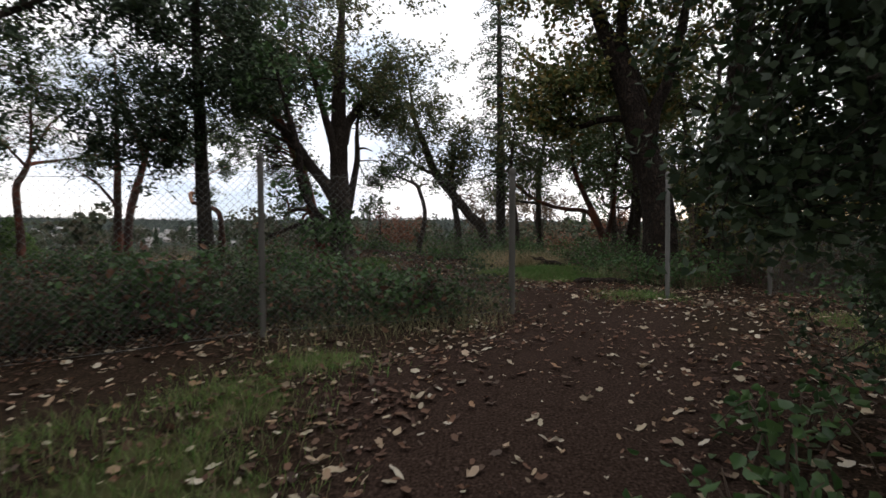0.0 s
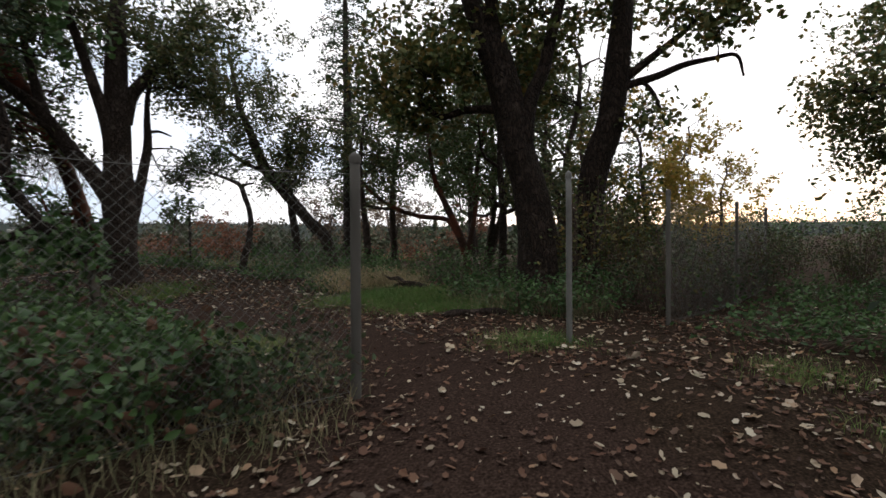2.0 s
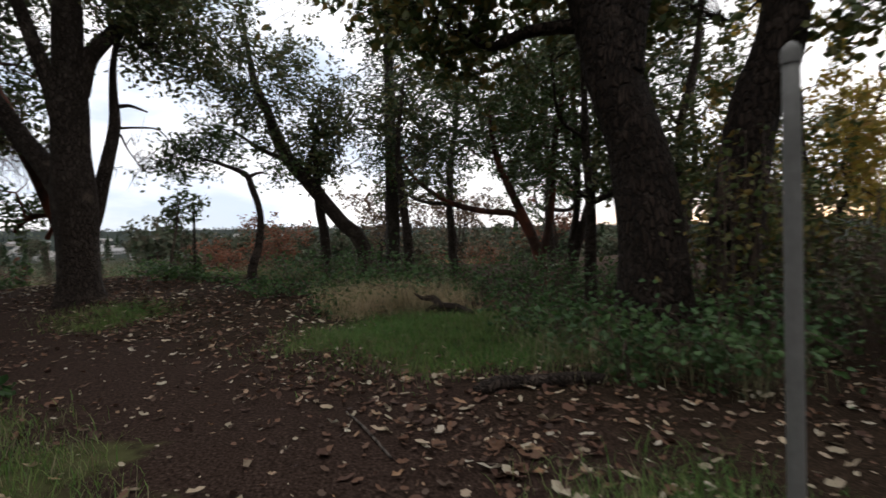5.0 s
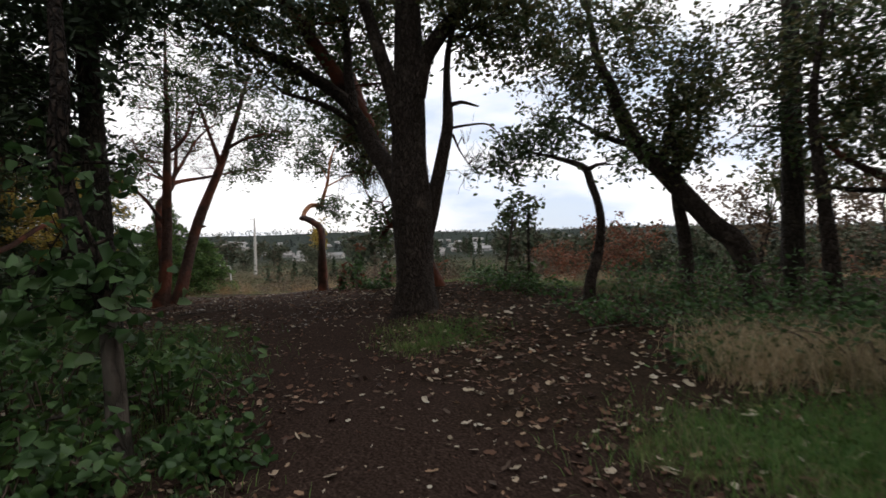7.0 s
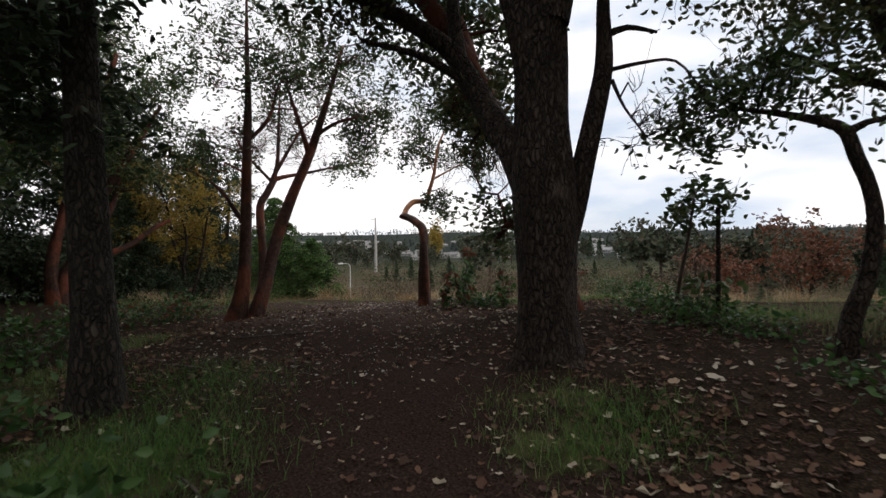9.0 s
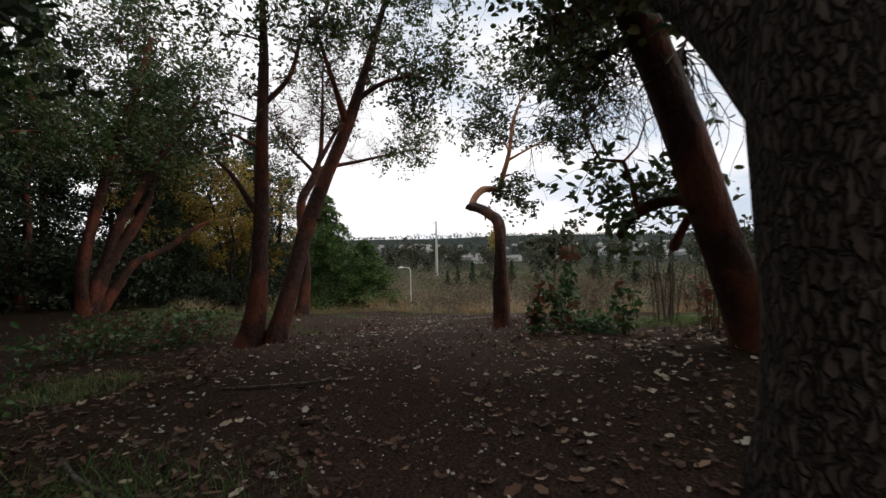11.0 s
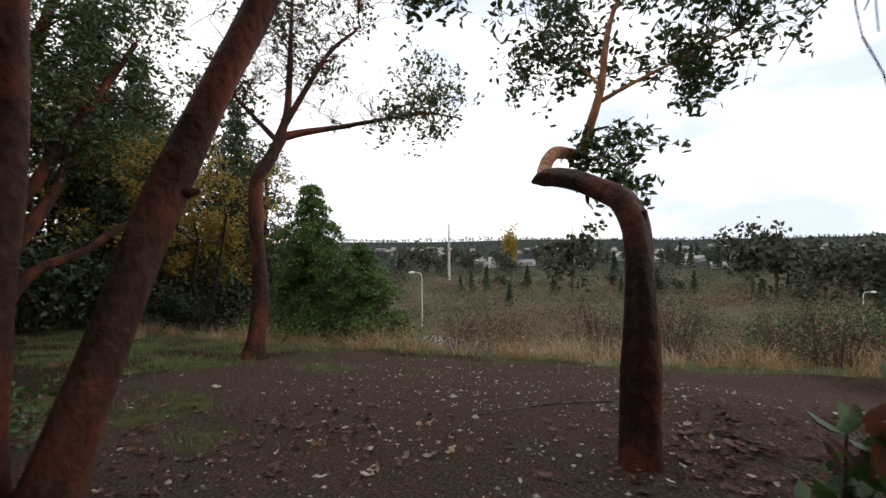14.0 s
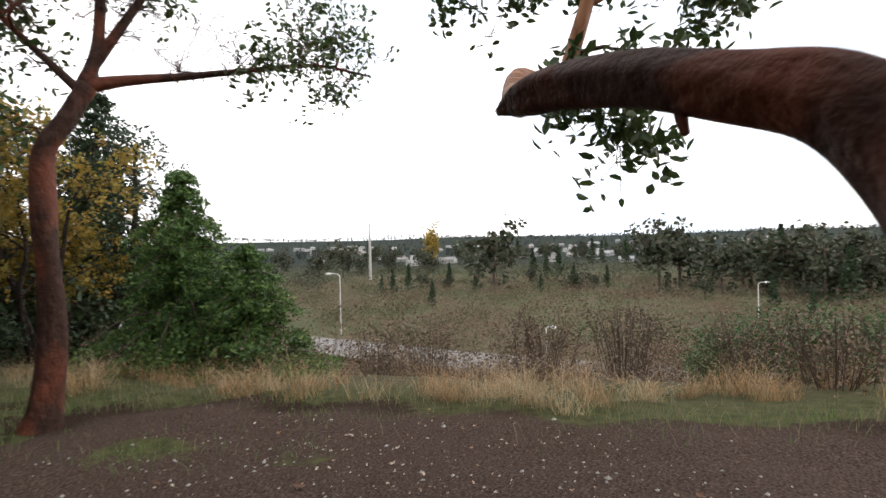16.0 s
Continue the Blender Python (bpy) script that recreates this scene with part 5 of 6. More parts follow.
def shoot(label, x, y, h, stems, size, leaf_mat, dead_mat, seed):
    """A young broad-leaved shoot: a few upright stems with rosettes of long drooping leaves."""
    rr = np.random.default_rng(seed)
    t = thing("sapling", (x, y, float(rest(x, y)) - 0.02), label, "sapling", "saplings")
    green, dead = Buf(), Buf()
    for q in range(stems):
        az, ln = rr.uniform(0, 6.28), h * (1 if q == 0 else rr.uniform(0.4, 0.8))
        k_ = 0.08 if q == 0 else 0.3
        bb = Buf()
        c = tube(bb, [(0, 0, 0, 0.011), (math.cos(az) * k_ * ln * 0.6, math.sin(az) * k_ * ln * 0.6, ln * 0.5, 0.008), (math.cos(az) * k_ * ln, math.sin(az) * k_ * ln, ln, 0.004)], 6, 0.06)
        part("stem", bb, "twig", t)
        for i in range(len(c) // 3, len(c)):
            pts = c[i, :3] + rr.normal(size=(4, 3)) * (size * 0.42, size * 0.42, 0.03)
            leaves(dead if dead_mat and rr.random() < 0.28 else green, pts, size, size * 0.42, 0.7, 0.3)
    part("foliage", green, leaf_mat, t, kind="stuff")
    if dead.n:
        part("dead_foliage", dead, dead_mat, t, "drooping dark red dead leaves", kind="stuff")


shoot("young broad-leaved sapling with drooping brown leaves", -6.35, 16.85, 1.05, 4, 0.15, "salal_leaf", "rust_leaf", 3)
shoot("young broad-leaved sapling with drooping brown leaves", -6.6, 16.6, 0.6, 4, 0.14, "salal_leaf", "rust_leaf", 4)
shoot("young broad-leaved sapling with drooping brown leaves", -5.75, 17.25, 0.65, 4, 0.13, "salal_leaf", "rust_leaf", 5)
bush("small rust-red oak seedling on the bank", -4.95, 17.75, 0.3, 0.7, 9, "rust_leaf", 0.11, 7, name="sapling", category="sapling", group="saplings")
for x, y, h in [(-5.9, 18.6, 1.5), (-5.5, 18.9, 1.3), (-6.2, 18.9, 1.2)]:
    bush("bare thin-stemmed shrub on the rim", x, y, 0.35, h, 2, "oak_leaf", 0.06, 7, name="shrub", group="bare shrubs on the rim")
for x, y, r, h in [(-10.9, 28.6, 1.0, 1.5), (-10.0, 29.2, 1.1, 1.6), (-8.9, 28.8, 0.9, 1.5), (-11.8, 29.6, 0.7, 1.0)]:
    bush("dark green rounded bush on the slope", x, y, r, h, 64, "bramble_leaf", 0.075, 40, name="shrub", group="bushes on the slope")
for x, y in [(-24, 10.5), (-25, 12.5), (-22.5, 9), (-26.5, 14.5), (-20.5, 8), (-18, 6.8), (-15.2, 6.2), (-12.5, 6.6), (-27, 17), (-27.5, 19), (-10.5, 7.2), (-24.5, 17.2), (-22.5, 13.4), (-29, 15)]:
    bush("dark evergreen thicket under the wood", x, y, 1.9, 2.3, 55, "fir_needle", 0.17, 44, name="shrub", group="dark thicket under the wood")
for x, y in [(14.5, 9.2), (16.5, 8.2), (13.6, 7.6), (18.5, 11), (19, 14), (17, 17), (21, 10)]:
    bush("brown twiggy thicket under the wood", x, y, 1.8, 2.2, 26, "bramble_leaf", 0.12, 44, name="shrub", group="thicket under the wood")
tree("maple limb reaching over the path verge with sparse leaves", (13.9, 9.4),
     [[(13.9, 9.4, 0, 0.2), (13.8, 9.4, 1.5, 0.17), (13.5, 9.4, 3.0, 0.15), (13.2, 9.4, 5, 0.1), (13.0, 9.4, 7, 0.04)], [(13.5, 9.4, 3.0, 0.09), (11.0, 9.0, 3.5, 0.06), (9.8, 8.7, 3.7, 0.045), (8.6, 8.4, 3.6, 0.02)], [(13.6, 9.4, 2.4, 0.06), (11.4, 9.0, 2.2, 0.045), (10.0, 8.7, 2.5, 0.02)]],
     [((9.2, 8.5, 4.0), (1.4, 1.1, 0.9), 110), ((10.6, 9.0, 3.2), (1.2, 1.0, 1.0), 70), ((11.6, 9.2, 5.4), (1.8, 1.6, 1.2), 120), ((9.9, 8.7, 2.4), (0.8, 0.7, 0.4), 20)], "grey_bark", "maple_leaf", (0.09, 0.055, 16, 0.22))
for x, y, h in [(-13.4, 24.6, 2.0), (-11.6, 24.2, 1.7), (-16.6, 24.4, 1.8), (-12.6, 26.5, 2.2), (-8.8, 24.6, 1.4), (-18.5, 24.2, 1.7), (-10.6, 27.5, 1.9), (-5.4, 25.2, 1.6), (-15, 27, 2.2)]:
    bush("pinkish-brown leafless brush on the slope", x, y, 0.95, h * 0.8, 34, "scrub_twig", 0.055, 30, name="shrub", group="leafless brush on the slope")
# slender sapling and its stake
tree("spindly sapling with a tuft of leaves", (-2.8, 17.2), [[(-2.8, 17.2, 0.6, 0.035), (-2.72, 17.2, 1.2, 0.028), (-2.6, 17.2, 1.8, 0.022), (-2.52, 17.2, 2.4, 0.012)]],
     [((-2.6, 17.2, 2.2), (0.38, 0.35, 0.45), 26), ((-2.45, 17.25, 1.2), (0.2, 0.2, 0.4), 8)], "twig", "madrone_leaf", (0.12, 0.055, 9, 0.14), 0.2, 7, name="sapling")


# ---- fence ----
def post(name, x, y, h, r, mat, label, lean_x=0.0, lean_y=0.0, group="fence posts", cap=True):
    z = float(rest(x, y))
    t = thing(name, (x, y, z), label, "post", group)
    bb = Buf()
    tube(bb, [(0, 0, -0.1, r), (lean_x * h * 0.5, lean_y * h * 0.5, h * 0.5, r), (lean_x * h, lean_y * h, h, r * 0.97)], 12, 0.25, 0.02)
    part("shaft", bb, mat, t)
    if cap:
        bb = Buf()
        tube(bb, [(lean_x * h, lean_y * h, h - 0.03, r * 1.15), (lean_x * h, lean_y * h, h + 0.03, r * 1.05), (lean_x * h, lean_y * h, h + 0.05, r * 0.5)], 12, 0.02)
        part("cap", bb, mat, t)
    return t


FENCE = [(-4.5, 4.1), (-1.75, 5.42), (1.03, 6.75), (3.5, 7.8), (5.65, 8.8), (8.4, 10.3), (10.9, 11.9)]
for i, (x, y) in enumerate(FENCE):
    post("fence_post", x, y, 1.88 if i != 2 else 1.86, 0.033 if i != 2 else 0.042, "weathered_post" if i != 3 else "galvanised", "weathered grey metal fence post" if i != 3 else "pale galvanised fence post standing in leaves", 0.01 * math.sin(i), 0.01 * math.cos(i * 2))
for a, c in ((0, 1), (1, 2), (4, 5), (5, 6)):
    (x0, y0), (x1, y1) = FENCE[a], FENCE[c]
    ln = math.hypot(x1 - x0, y1 - y0)
    za, zc = float(rest(x0, y0)), float(rest(x1, y1))
    t = thing("wire_fence", (x0, y0, za), "sagging grey chain-link wire between fence posts", "fence", "wire fence panels")
    bb = Buf()
    H, gap = 1.75, 0.075

    def on(s, h):
        return ((x1 - x0) * s / ln, (y1 - y0) * s / ln, (zc - za) * s / ln + h, 0.0018)
    for k in range(int((ln + H) / gap)):
        s = k * gap
        for lo, hi in (((max(0, s - H), min(H, s)), (min(ln, s), max(0, s - ln))), ((max(0, s - H), H - min(H, s)), (min(ln, s), H - max(0, s - ln)))):
            tube(bb, [on(*lo), on(*hi)], 3, 9.0)
    part("mesh", bb, "galvanised", t, kind="stuff")
    for nm, h0, sag in (("top_wire", H, 0.05), ("tension_wire", 0.06, 0.02)):
        bb = Buf()
        tube(bb, [(*on(0, h0)[:3], 0.003), (*on(ln / 2, h0 - sag)[:3], 0.003), (*on(ln, h0)[:3], 0.003)], 5, 0.5)
        part(nm, bb, "galvanised", t)
    for s_ in (0.0, ln):
        for h0 in (0.3, 0.9, 1.5):
            bb = Buf()
            tube(bb, [on(s_, h0)[:3] + (0.004,), on(s_, h0 + 0.05)[:3] + (0.004,)], 5, 0.5)
            part("wire_tie", bb, "galvanised", t)
post("stake", -2.25, 17.2, 1.45, 0.028, "fir_bark", "thin dark wooden stake beside a sapling", 0.01, 0.0, "stakes", False)


# ---- dead wood on the ground ----
def log(name, label, pts, mat="dead_wood", sides=10, group="dead wood on the ground"):
    pts = [(x, y, float(rest(x, y)) + r * 0.7 + up, r) for x, y, up, r in pts]
    o = np.array([*pts[0][:3], 0])
    bb = Buf()
    tube(bb, np.array(pts) - o, sides, 0.07, 0.14)
    ob = new(name, bb.mesh(name, MAT[mat]))
    ob.location = o[:3]
    return tagged(ob, label, "log", group)


log("log", "short rotting log lying in grass", [(2.5, 9.5, 0, 0.035), (2.65, 9.53, 0.01, 0.06), (2.95, 9.6, 0, 0.05), (3.3, 9.62, 0.02, 0.055), (3.6, 9.75, 0, 0.03)], "oak_bark")
log("log", "broken leaning dead branch in undergrowth", [(2.75, 12.7, 0, 0.08), (2.6, 12.85, 0.08, 0.07), (2.5, 13.0, 0.2, 0.05), (2.36, 13.1, 0.2, 0.03), (2.25, 13.15, 0.28, 0.012)], "oak_bark")
log("log", "broken leaning dead branch in undergrowth", [(2.95, 12.4, 0, 0.06), (2.8, 12.6, 0.1, 0.05), (2.55, 12.75, 0.12, 0.04), (2.4, 12.9, 0.05, 0.02)], "oak_bark")
for pts in ([(1.9, 8.6, 0, 0.009), (1.75, 9.0, 0.01, 0.009), (1.6, 9.4, 0, 0.006)], [(-2.9, 9.2, 0.1, 0.015), (-2.3, 9.5, 0.25, 0.013), (-2.0, 9.9, 0.35, 0.008)], [(-6.0, 11.9, 0, 0.014), (-5.4, 12.0, 0.02, 0.012), (-4.9, 12.3, 0, 0.007)],
            [(-3.9, 11.0, 0, 0.012), (-3.2, 11.2, 0.01, 0.01), (-2.7, 11.1, 0, 0.006)], [(-0.4, 14.2, 0, 0.011), (-0.1, 14.6, 0.05, 0.01), (0.1, 15.0, 0, 0.006)], [(-6.9, 13.0, 0, 0.012), (-6.5, 13.5, 0.01, 0.01), (-6.4, 14.0, 0, 0.006)], [(-9.3, 17.2, 0, 0.008), (-9.0, 17.9, 0.01, 0.008), (-8.7, 18.3, 0, 0.005)]):
    log("fallen_stick", "thin fallen stick lying on leaf litter", pts, "dead_wood", 6, "fallen sticks")


# ---- litter, stones and grass ----
def scatter(k, lo, hi, keep):
    p = rng.uniform(lo, hi, (k, 2))
    return p[rng.random(k) < keep(p[:, 0], p[:, 1])]


def litter(name, label, p, size, mat, category):
    """Flat curled leaves lying on the ground."""
    n_ = len(p)
    z = rest(p[:, 0], p[:, 1]) + rng.uniform(0.008, 0.03, n_)
    c = np.stack([p[:, 0], p[:, 1], z], 1)
    az = rng.uniform(0, 6.28, n_)
    d = np.stack([np.cos(az), np.sin(az), rng.normal(size=n_) * 0.22], 1)
    nrm = np.stack([rng.normal(size=n_) * 0.3, rng.normal(size=n_) * 0.3, np.ones(n_)], 1)
    s = np.cross(nrm, d)
    s /= np.linalg.norm(s, axis=1)[:, None]
    up = np.cross(d, s)
    L = (size * np.minimum(rng.lognormal(0, 0.35, n_), 1.6))[:, None]
    W = L * rng.uniform(0.16, 0.42, (n_, 1))
    curl = L * rng.uniform(-0.05, 0.28, (n_, 1))
    v = np.stack([c - d * L / 2 + up * curl * 0.4, c - d * L * 0.2 + s * W * 0.9 + up * curl, c + d * L * 0.05 + s * W * 0.65, c + d * L * 0.28 + s * W * 0.8 + up * curl * 0.6, c + d * L / 2 + up * curl,
                  c + d * L * 0.25 - s * W * 0.75 + up * curl * 0.9, c + d * L * 0.02 - s * W * 0.6, c - d * L * 0.22 - s * W * 0.85 + up * curl * 0.7], 1).reshape(-1, 3)
    i = np.arange(n_)[:, None] * 8
    bb = Buf()
    bb.add(v, np.vstack([i + [0, 1, 2, 6], i + [2, 3, 4, 6]]))
    bb.f.append(np.vstack([i + [0, 6, 7], i + [4, 5, 6]]))
    return tagged(new(name, bb.mesh(name, MAT[mat], False)), label, category, kind="stuff")


def wood_floor(x, y):
    """Where leaves gather: thinner on the trodden line, none past the rim."""
    pd = path_distance(x, y)
    return (0.3 + 0.7 * smooth01(0.3, 1.2, pd)) * smooth01(9, 3, pd) * smooth01(-1.5, -4, outward(x, y)) * (1 - 0.6 * grass_amount(x, y)) * (0.35 + 0.65 * smooth01(-10.5, -7, x))


litter("fallen_leaves", "pale dry fallen leaves scattered over dark soil", scatter(60000, (-15, -1), (10, 20), lambda x, y: 0.24 * wood_floor(x, y) * (0.35 + 0.9 * smooth01(10, 4, np.hypot(x - 1.5, y - 4.5)) + 0.5 * smooth01(4, 2, np.hypot(x - 0, y - 13.5)) + 0.9 * smooth01(2.5, 1, np.hypot(x + 5, y - 16)))), 0.062, "fallen_leaf", "leaves")
litter("large_fallen_leaves", "large pale curled leaves lying on soil and turf", scatter(2600, (-4, 0), (8, 17), lambda x, y: 0.3 * wood_floor(x, y) * (0.25 + 0.75 * smooth01(8, 3, np.hypot(x, y - 4)))), 0.095, "fallen_leaf", "leaves")
litter("brown_leaf_litter", "brown decaying leaf litter covering the wood floor", scatter(230000, (-16, -1), (10, 20), lambda x, y: 0.5 * wood_floor(x, y) * (0.5 + 0.5 * np.sin(x * 1.7 + np.sin(y)) * np.sin(y * 1.3))), 0.062, "brown_litter", "leaf litter")
litter("small_leaf_fragments", "small pale leaf fragments and chips on the trodden path", scatter(16000, (-14, -1), (7, 20), lambda x, y: 0.4 * smooth01(3.0, 0.5, path_distance(x, y))), 0.03, "fallen_leaf", "leaf litter")
p = scatter(9000, (-15, 11), (-4, 22), lambda x, y: 0.5 * smooth01(3.4, 1.0, path_distance(x, y)) * smooth01(0.5, -1.5, outward(x, y)))
bb = Buf()
oct_v = np.array([(1, 0, 0), (0, 1, 0), (-1, 0, 0), (0, -1, 0), (0, 0, 0.7), (0, 0, -0.4)], float)
oct_f = np.array([(0, 1, 4), (1, 2, 4), (2, 3, 4), (3, 0, 4), (1, 0, 5), (2, 1, 5), (3, 2, 5), (0, 3, 5)])
for x, y in p:
    q = oct_v * rng.lognormal(-4.75, 0.5) * rng.uniform(0.6, 1.3, (6, 3))
    q = q @ np.array(Euler((0, 0, rng.uniform(0, 6.28))).to_matrix()).T
    bb.add(q + (x, y, float(rest(x, y)) + 0.003), oct_f)
tagged(new("gravel", bb.mesh("gravel", MAT["stone"], False)), "small pale stones trodden into dark earth", "gravel", kind="stuff")


def grass(name, label, p, height, width, mat, lean=0.4):
    c = np.stack([p[:, 0], p[:, 1], rest(p[:, 0], p[:, 1]) - 0.01], 1)
    bb = Buf()
    blades(bb, c, height, width, lean)
    return tagged(new(name, bb.mesh(name, MAT[mat])), label, "grass", kind="stuff")


tuft = lambda x, y: 0.35 + 0.65 * (np.sin(x * 3.1 + np.sin(y * 2.3)) * np.sin(y * 2.9 + 1) > -0.1)
short = lambda x, y: grass_amount(x, y) * tuft(x, y) * smooth01(0.4, 1.1, path_distance(x, y) + 0.35)
sod = np.vstack([np.column_stack([gx_ + rng.normal(size=int(3300 * gr_ ** 2)) * gr_ * 0.5, gy_ + rng.normal(size=int(3300 * gr_ ** 2)) * gr_ * 0.5]) for gx_, gy_, gr_ in GRASS])
sod = sod[rng.random(len(sod)) < (0.25 + 0.75 * tuft(sod[:, 0] * 1.4, sod[:, 1] * 1.4)) * smooth01(0.25, 0.9, path_distance(sod[:, 0], sod[:, 1])) * smooth01(0.8, -0.5, outward(sod[:, 0], sod[:, 1]))]
sod = sod[rng.random(len(sod)) < 0.22 + 0.78 * smooth01(-10, -7.5, sod[:, 0])]
half = rng.random(len(sod)) < 0.75
grass("short_grass", "short green grass in patches among leaf litter", sod[half], 0.11, 0.005, "green_grass", 0.7)
grass("faded_grass", "short faded grass in patches among leaf litter", sod[~half], 0.13, 0.005, "dull_grass", 0.7)
grass("tall_grass", "tall dull grass round tree roots", scatter(60000, (-3, 8), (8, 20), lambda x, y: 0.9 * np.maximum.reduce([smooth01(r * 1.2, r * 0.4, np.hypot(x - a, y - c)) for a, c, r in ((1.6, 14.3, 0.8), (2.3, 13.6, 0.8), (3.8, 10.3, 0.9), (4.6, 10.0, 0.8), (2.6, 14.8, 1.0), (-0.3, 18.2, 1.2))])), 0.42, 0.006, "dull_grass", 0.55)
turf = np.vstack([np.column_stack([a_ + rng.normal(size=k_) * r_ * 0.5, c_ + rng.normal(size=k_) * r_ * 0.5]) for a_, c_, r_, k_ in ((2.2, 12.2, 0.9, 4200), (2.7, 11.2, 1.0, 3200), (1.6, 11.7, 0.8, 2600), (3.3, 10.7, 0.7, 2000), (3.3, 7.9, 0.5, 700), (-1.7, 13.5, 0.6, 1000), (-5.0, 11.9, 0.8, 1500), (-3.9, 11.2, 0.8, 2600), (-3.4, 10.6, 0.7, 2200))])
grass("mossy_turf", "vivid green mossy turf in patches beside the path", turf, 0.12 * rng.uniform(0.5, 1.5, len(turf)), 0.005, "moss_grass", 0.9)
HAY = [(1.6, 14.3, 0.5), (1.9, 14.0, 0.5), (1.2, 13.9, 0.4), (2.2, 13.9, 0.5), (1.5, 13.4, 0.4), (2.7, 13.3, 0.4)]
hay = np.vstack([np.column_stack([a_ + rng.normal(size=420) * r_ * 0.6, c_ + rng.normal(size=420) * r_ * 0.6]) for a_, c_, r_ in HAY])
grass("pale_grass", "long pale dead grass drooping over green turf", hay, 0.5, 0.005, "straw_grass", 0.9)
grass("hedge_grass", "long grey-green grass tangled in the fence", scatter(13000, (-4.5, 4.5), (1.4, 8.2), lambda x, y: smooth01(1.3, 0.5, np.abs((y - 6.75) - 0.47 * (x - 1.03) - 0.25)) * smooth01(-2.4, -0.8, x) * smooth01(1.25, 0.7, x) * 0.5), 0.27, 0.006, "dull_grass", 0.9)
clump = lambda x, y: 0.06 + 0.94 * smooth01(0.1, 0.6, np.sin(x * 1.1 + 2 * np.sin(y * 0.7)) * np.sin(y * 1.4 + np.sin(x * 0.9)) + 0.25)
grass("rim_grass", "short green grass along the rim", scatter(90000, (-24, 15), (4, 27), lambda x, y: 0.9 * smooth01(-0.5, 0.9, outward(x, y) + 0.4 * np.sin(x * 1.1) + 0.35 * np.sin(x * 3.1 + y)) * smooth01(2.5, 1.0, outward(x, y)) * (0.3 + 0.7 * clump(x * 1.6, y * 1.6))), 0.17, 0.006, "dull_grass", 0.6)
grass("green_rim_grass", "fresh green grass along the rim", scatter(70000, (-24, 15), (4, 27), lambda x, y: 0.5 * smooth01(-0.3, 0.4, outward(x, y) + 0.5 * np.sin(x * 1.9)) * smooth01(1.2, 0.4, outward(x, y)) * clump(y * 1.7, x * 1.7)), 0.13, 0.006, "green_grass", 0.6)
def tufts(name, label, centres, k, height, width, mat, spread, lean):
    """Separate arching tufts, each with its own height."""
    n_ = len(centres)
    own = rng.uniform(0.45, 1.25, n_)
    p = np.repeat(centres, k, 0) + rng.normal(size=(n_ * k, 2)) * np.repeat(spread * own, k)[:, None]
    keep = rng.random(n_ * k) < np.repeat(rng.uniform(0.3, 1, n_), k)
    return grass(name, label, p[keep], (height * np.repeat(own, k))[keep], width, mat, lean)


rim = lambda lo, hi: lambda x, y: smooth01(lo, lo + 0.7, outward(x, y) + 0.35 * np.sin(x * 0.9) * np.sin(x * 2.3 + y)) * smooth01(hi, hi - 1.5, outward(x, y)) * (0.12 + 0.88 * clump(x * 0.9, y * 0.9)) * (0.3 + 0.7 * smooth01(-8.0, -11, x))
tufts("dry_rim_grass", "tall russet dry grass in tufts along the rim", scatter(2600, (-26, 6), (8, 32), rim(0.5, 4.6)), 130, 0.5, 0.006, "dry_grass", 0.14, 0.95)
tufts("straw_rim_grass", "pale straw-coloured grass in tufts along the rim", scatter(1900, (-24, 8), (8, 30), rim(0.3, 3.4)), 120, 0.46, 0.005, "straw_grass", 0.12, 1.1)
grass("field_grass", "brown dead grass of the falling slope", scatter(120000, (-70, 18), (40, 75), lambda x, y: smooth01(3, 8, outward(x, y)) * smooth01(48, 25, outward(x, y)) * clump(x * 0.4, y * 0.4)), 0.5, 0.022, "scrub_twig", 0.6)


# ---- the slope and valley ----
def scrub(name, label, places, mat, height, spread, k, size):
    bb = Buf()
    pts, roots, hs = [], [], []
    for x, y in places:
        h = height * rng.uniform(0.6, 1.3)
        q = rng.normal(size=(k, 3)) * (spread * 0.45, spread * 0.45, h * 0.28) + (x, y, float(rest(x, y)) + h * 0.5)
        q[:, 2] = np.maximum(q[:, 2], float(rest(x, y)) + 0.05)
        pts.append(q)
        s = np.tile((x, y, float(rest(x, y))), (14, 1)) + rng.normal(size=(14, 3)) * (spread * 0.2, spread * 0.2, 0)
        roots.append(s)
        hs.append(h)
    leaves(bb, np.vstack(pts), size, size * 0.45, -0.2, simple=True)
    blades(bb, np.vstack(roots), height * 1.1, 0.012 + 0.03 * size, 0.35)
    return tagged(new(name, bb.mesh(name, MAT[mat])), label, "shrubs", kind="stuff")


def fan(k, near_, far_, lo=-12, hi=82):
    out = []
    while len(out) < k:
        az, r = radians(rng.uniform(lo, hi)), near_ + (far_ - near_) * rng.random() ** 0.7
        x, y = -7 - math.sin(az) * r, 16 + math.cos(az) * r
        if outward(x, y) > 3.5:
            out.append((x, y))
    return out


road_pts = np.array([(-150, 12), (-110, 24), (-78, 34), (-51, 42), (-38, 45), (-26.8, 48.5), (-14, 54), (0, 61), (30, 78), (70, 100)], float)


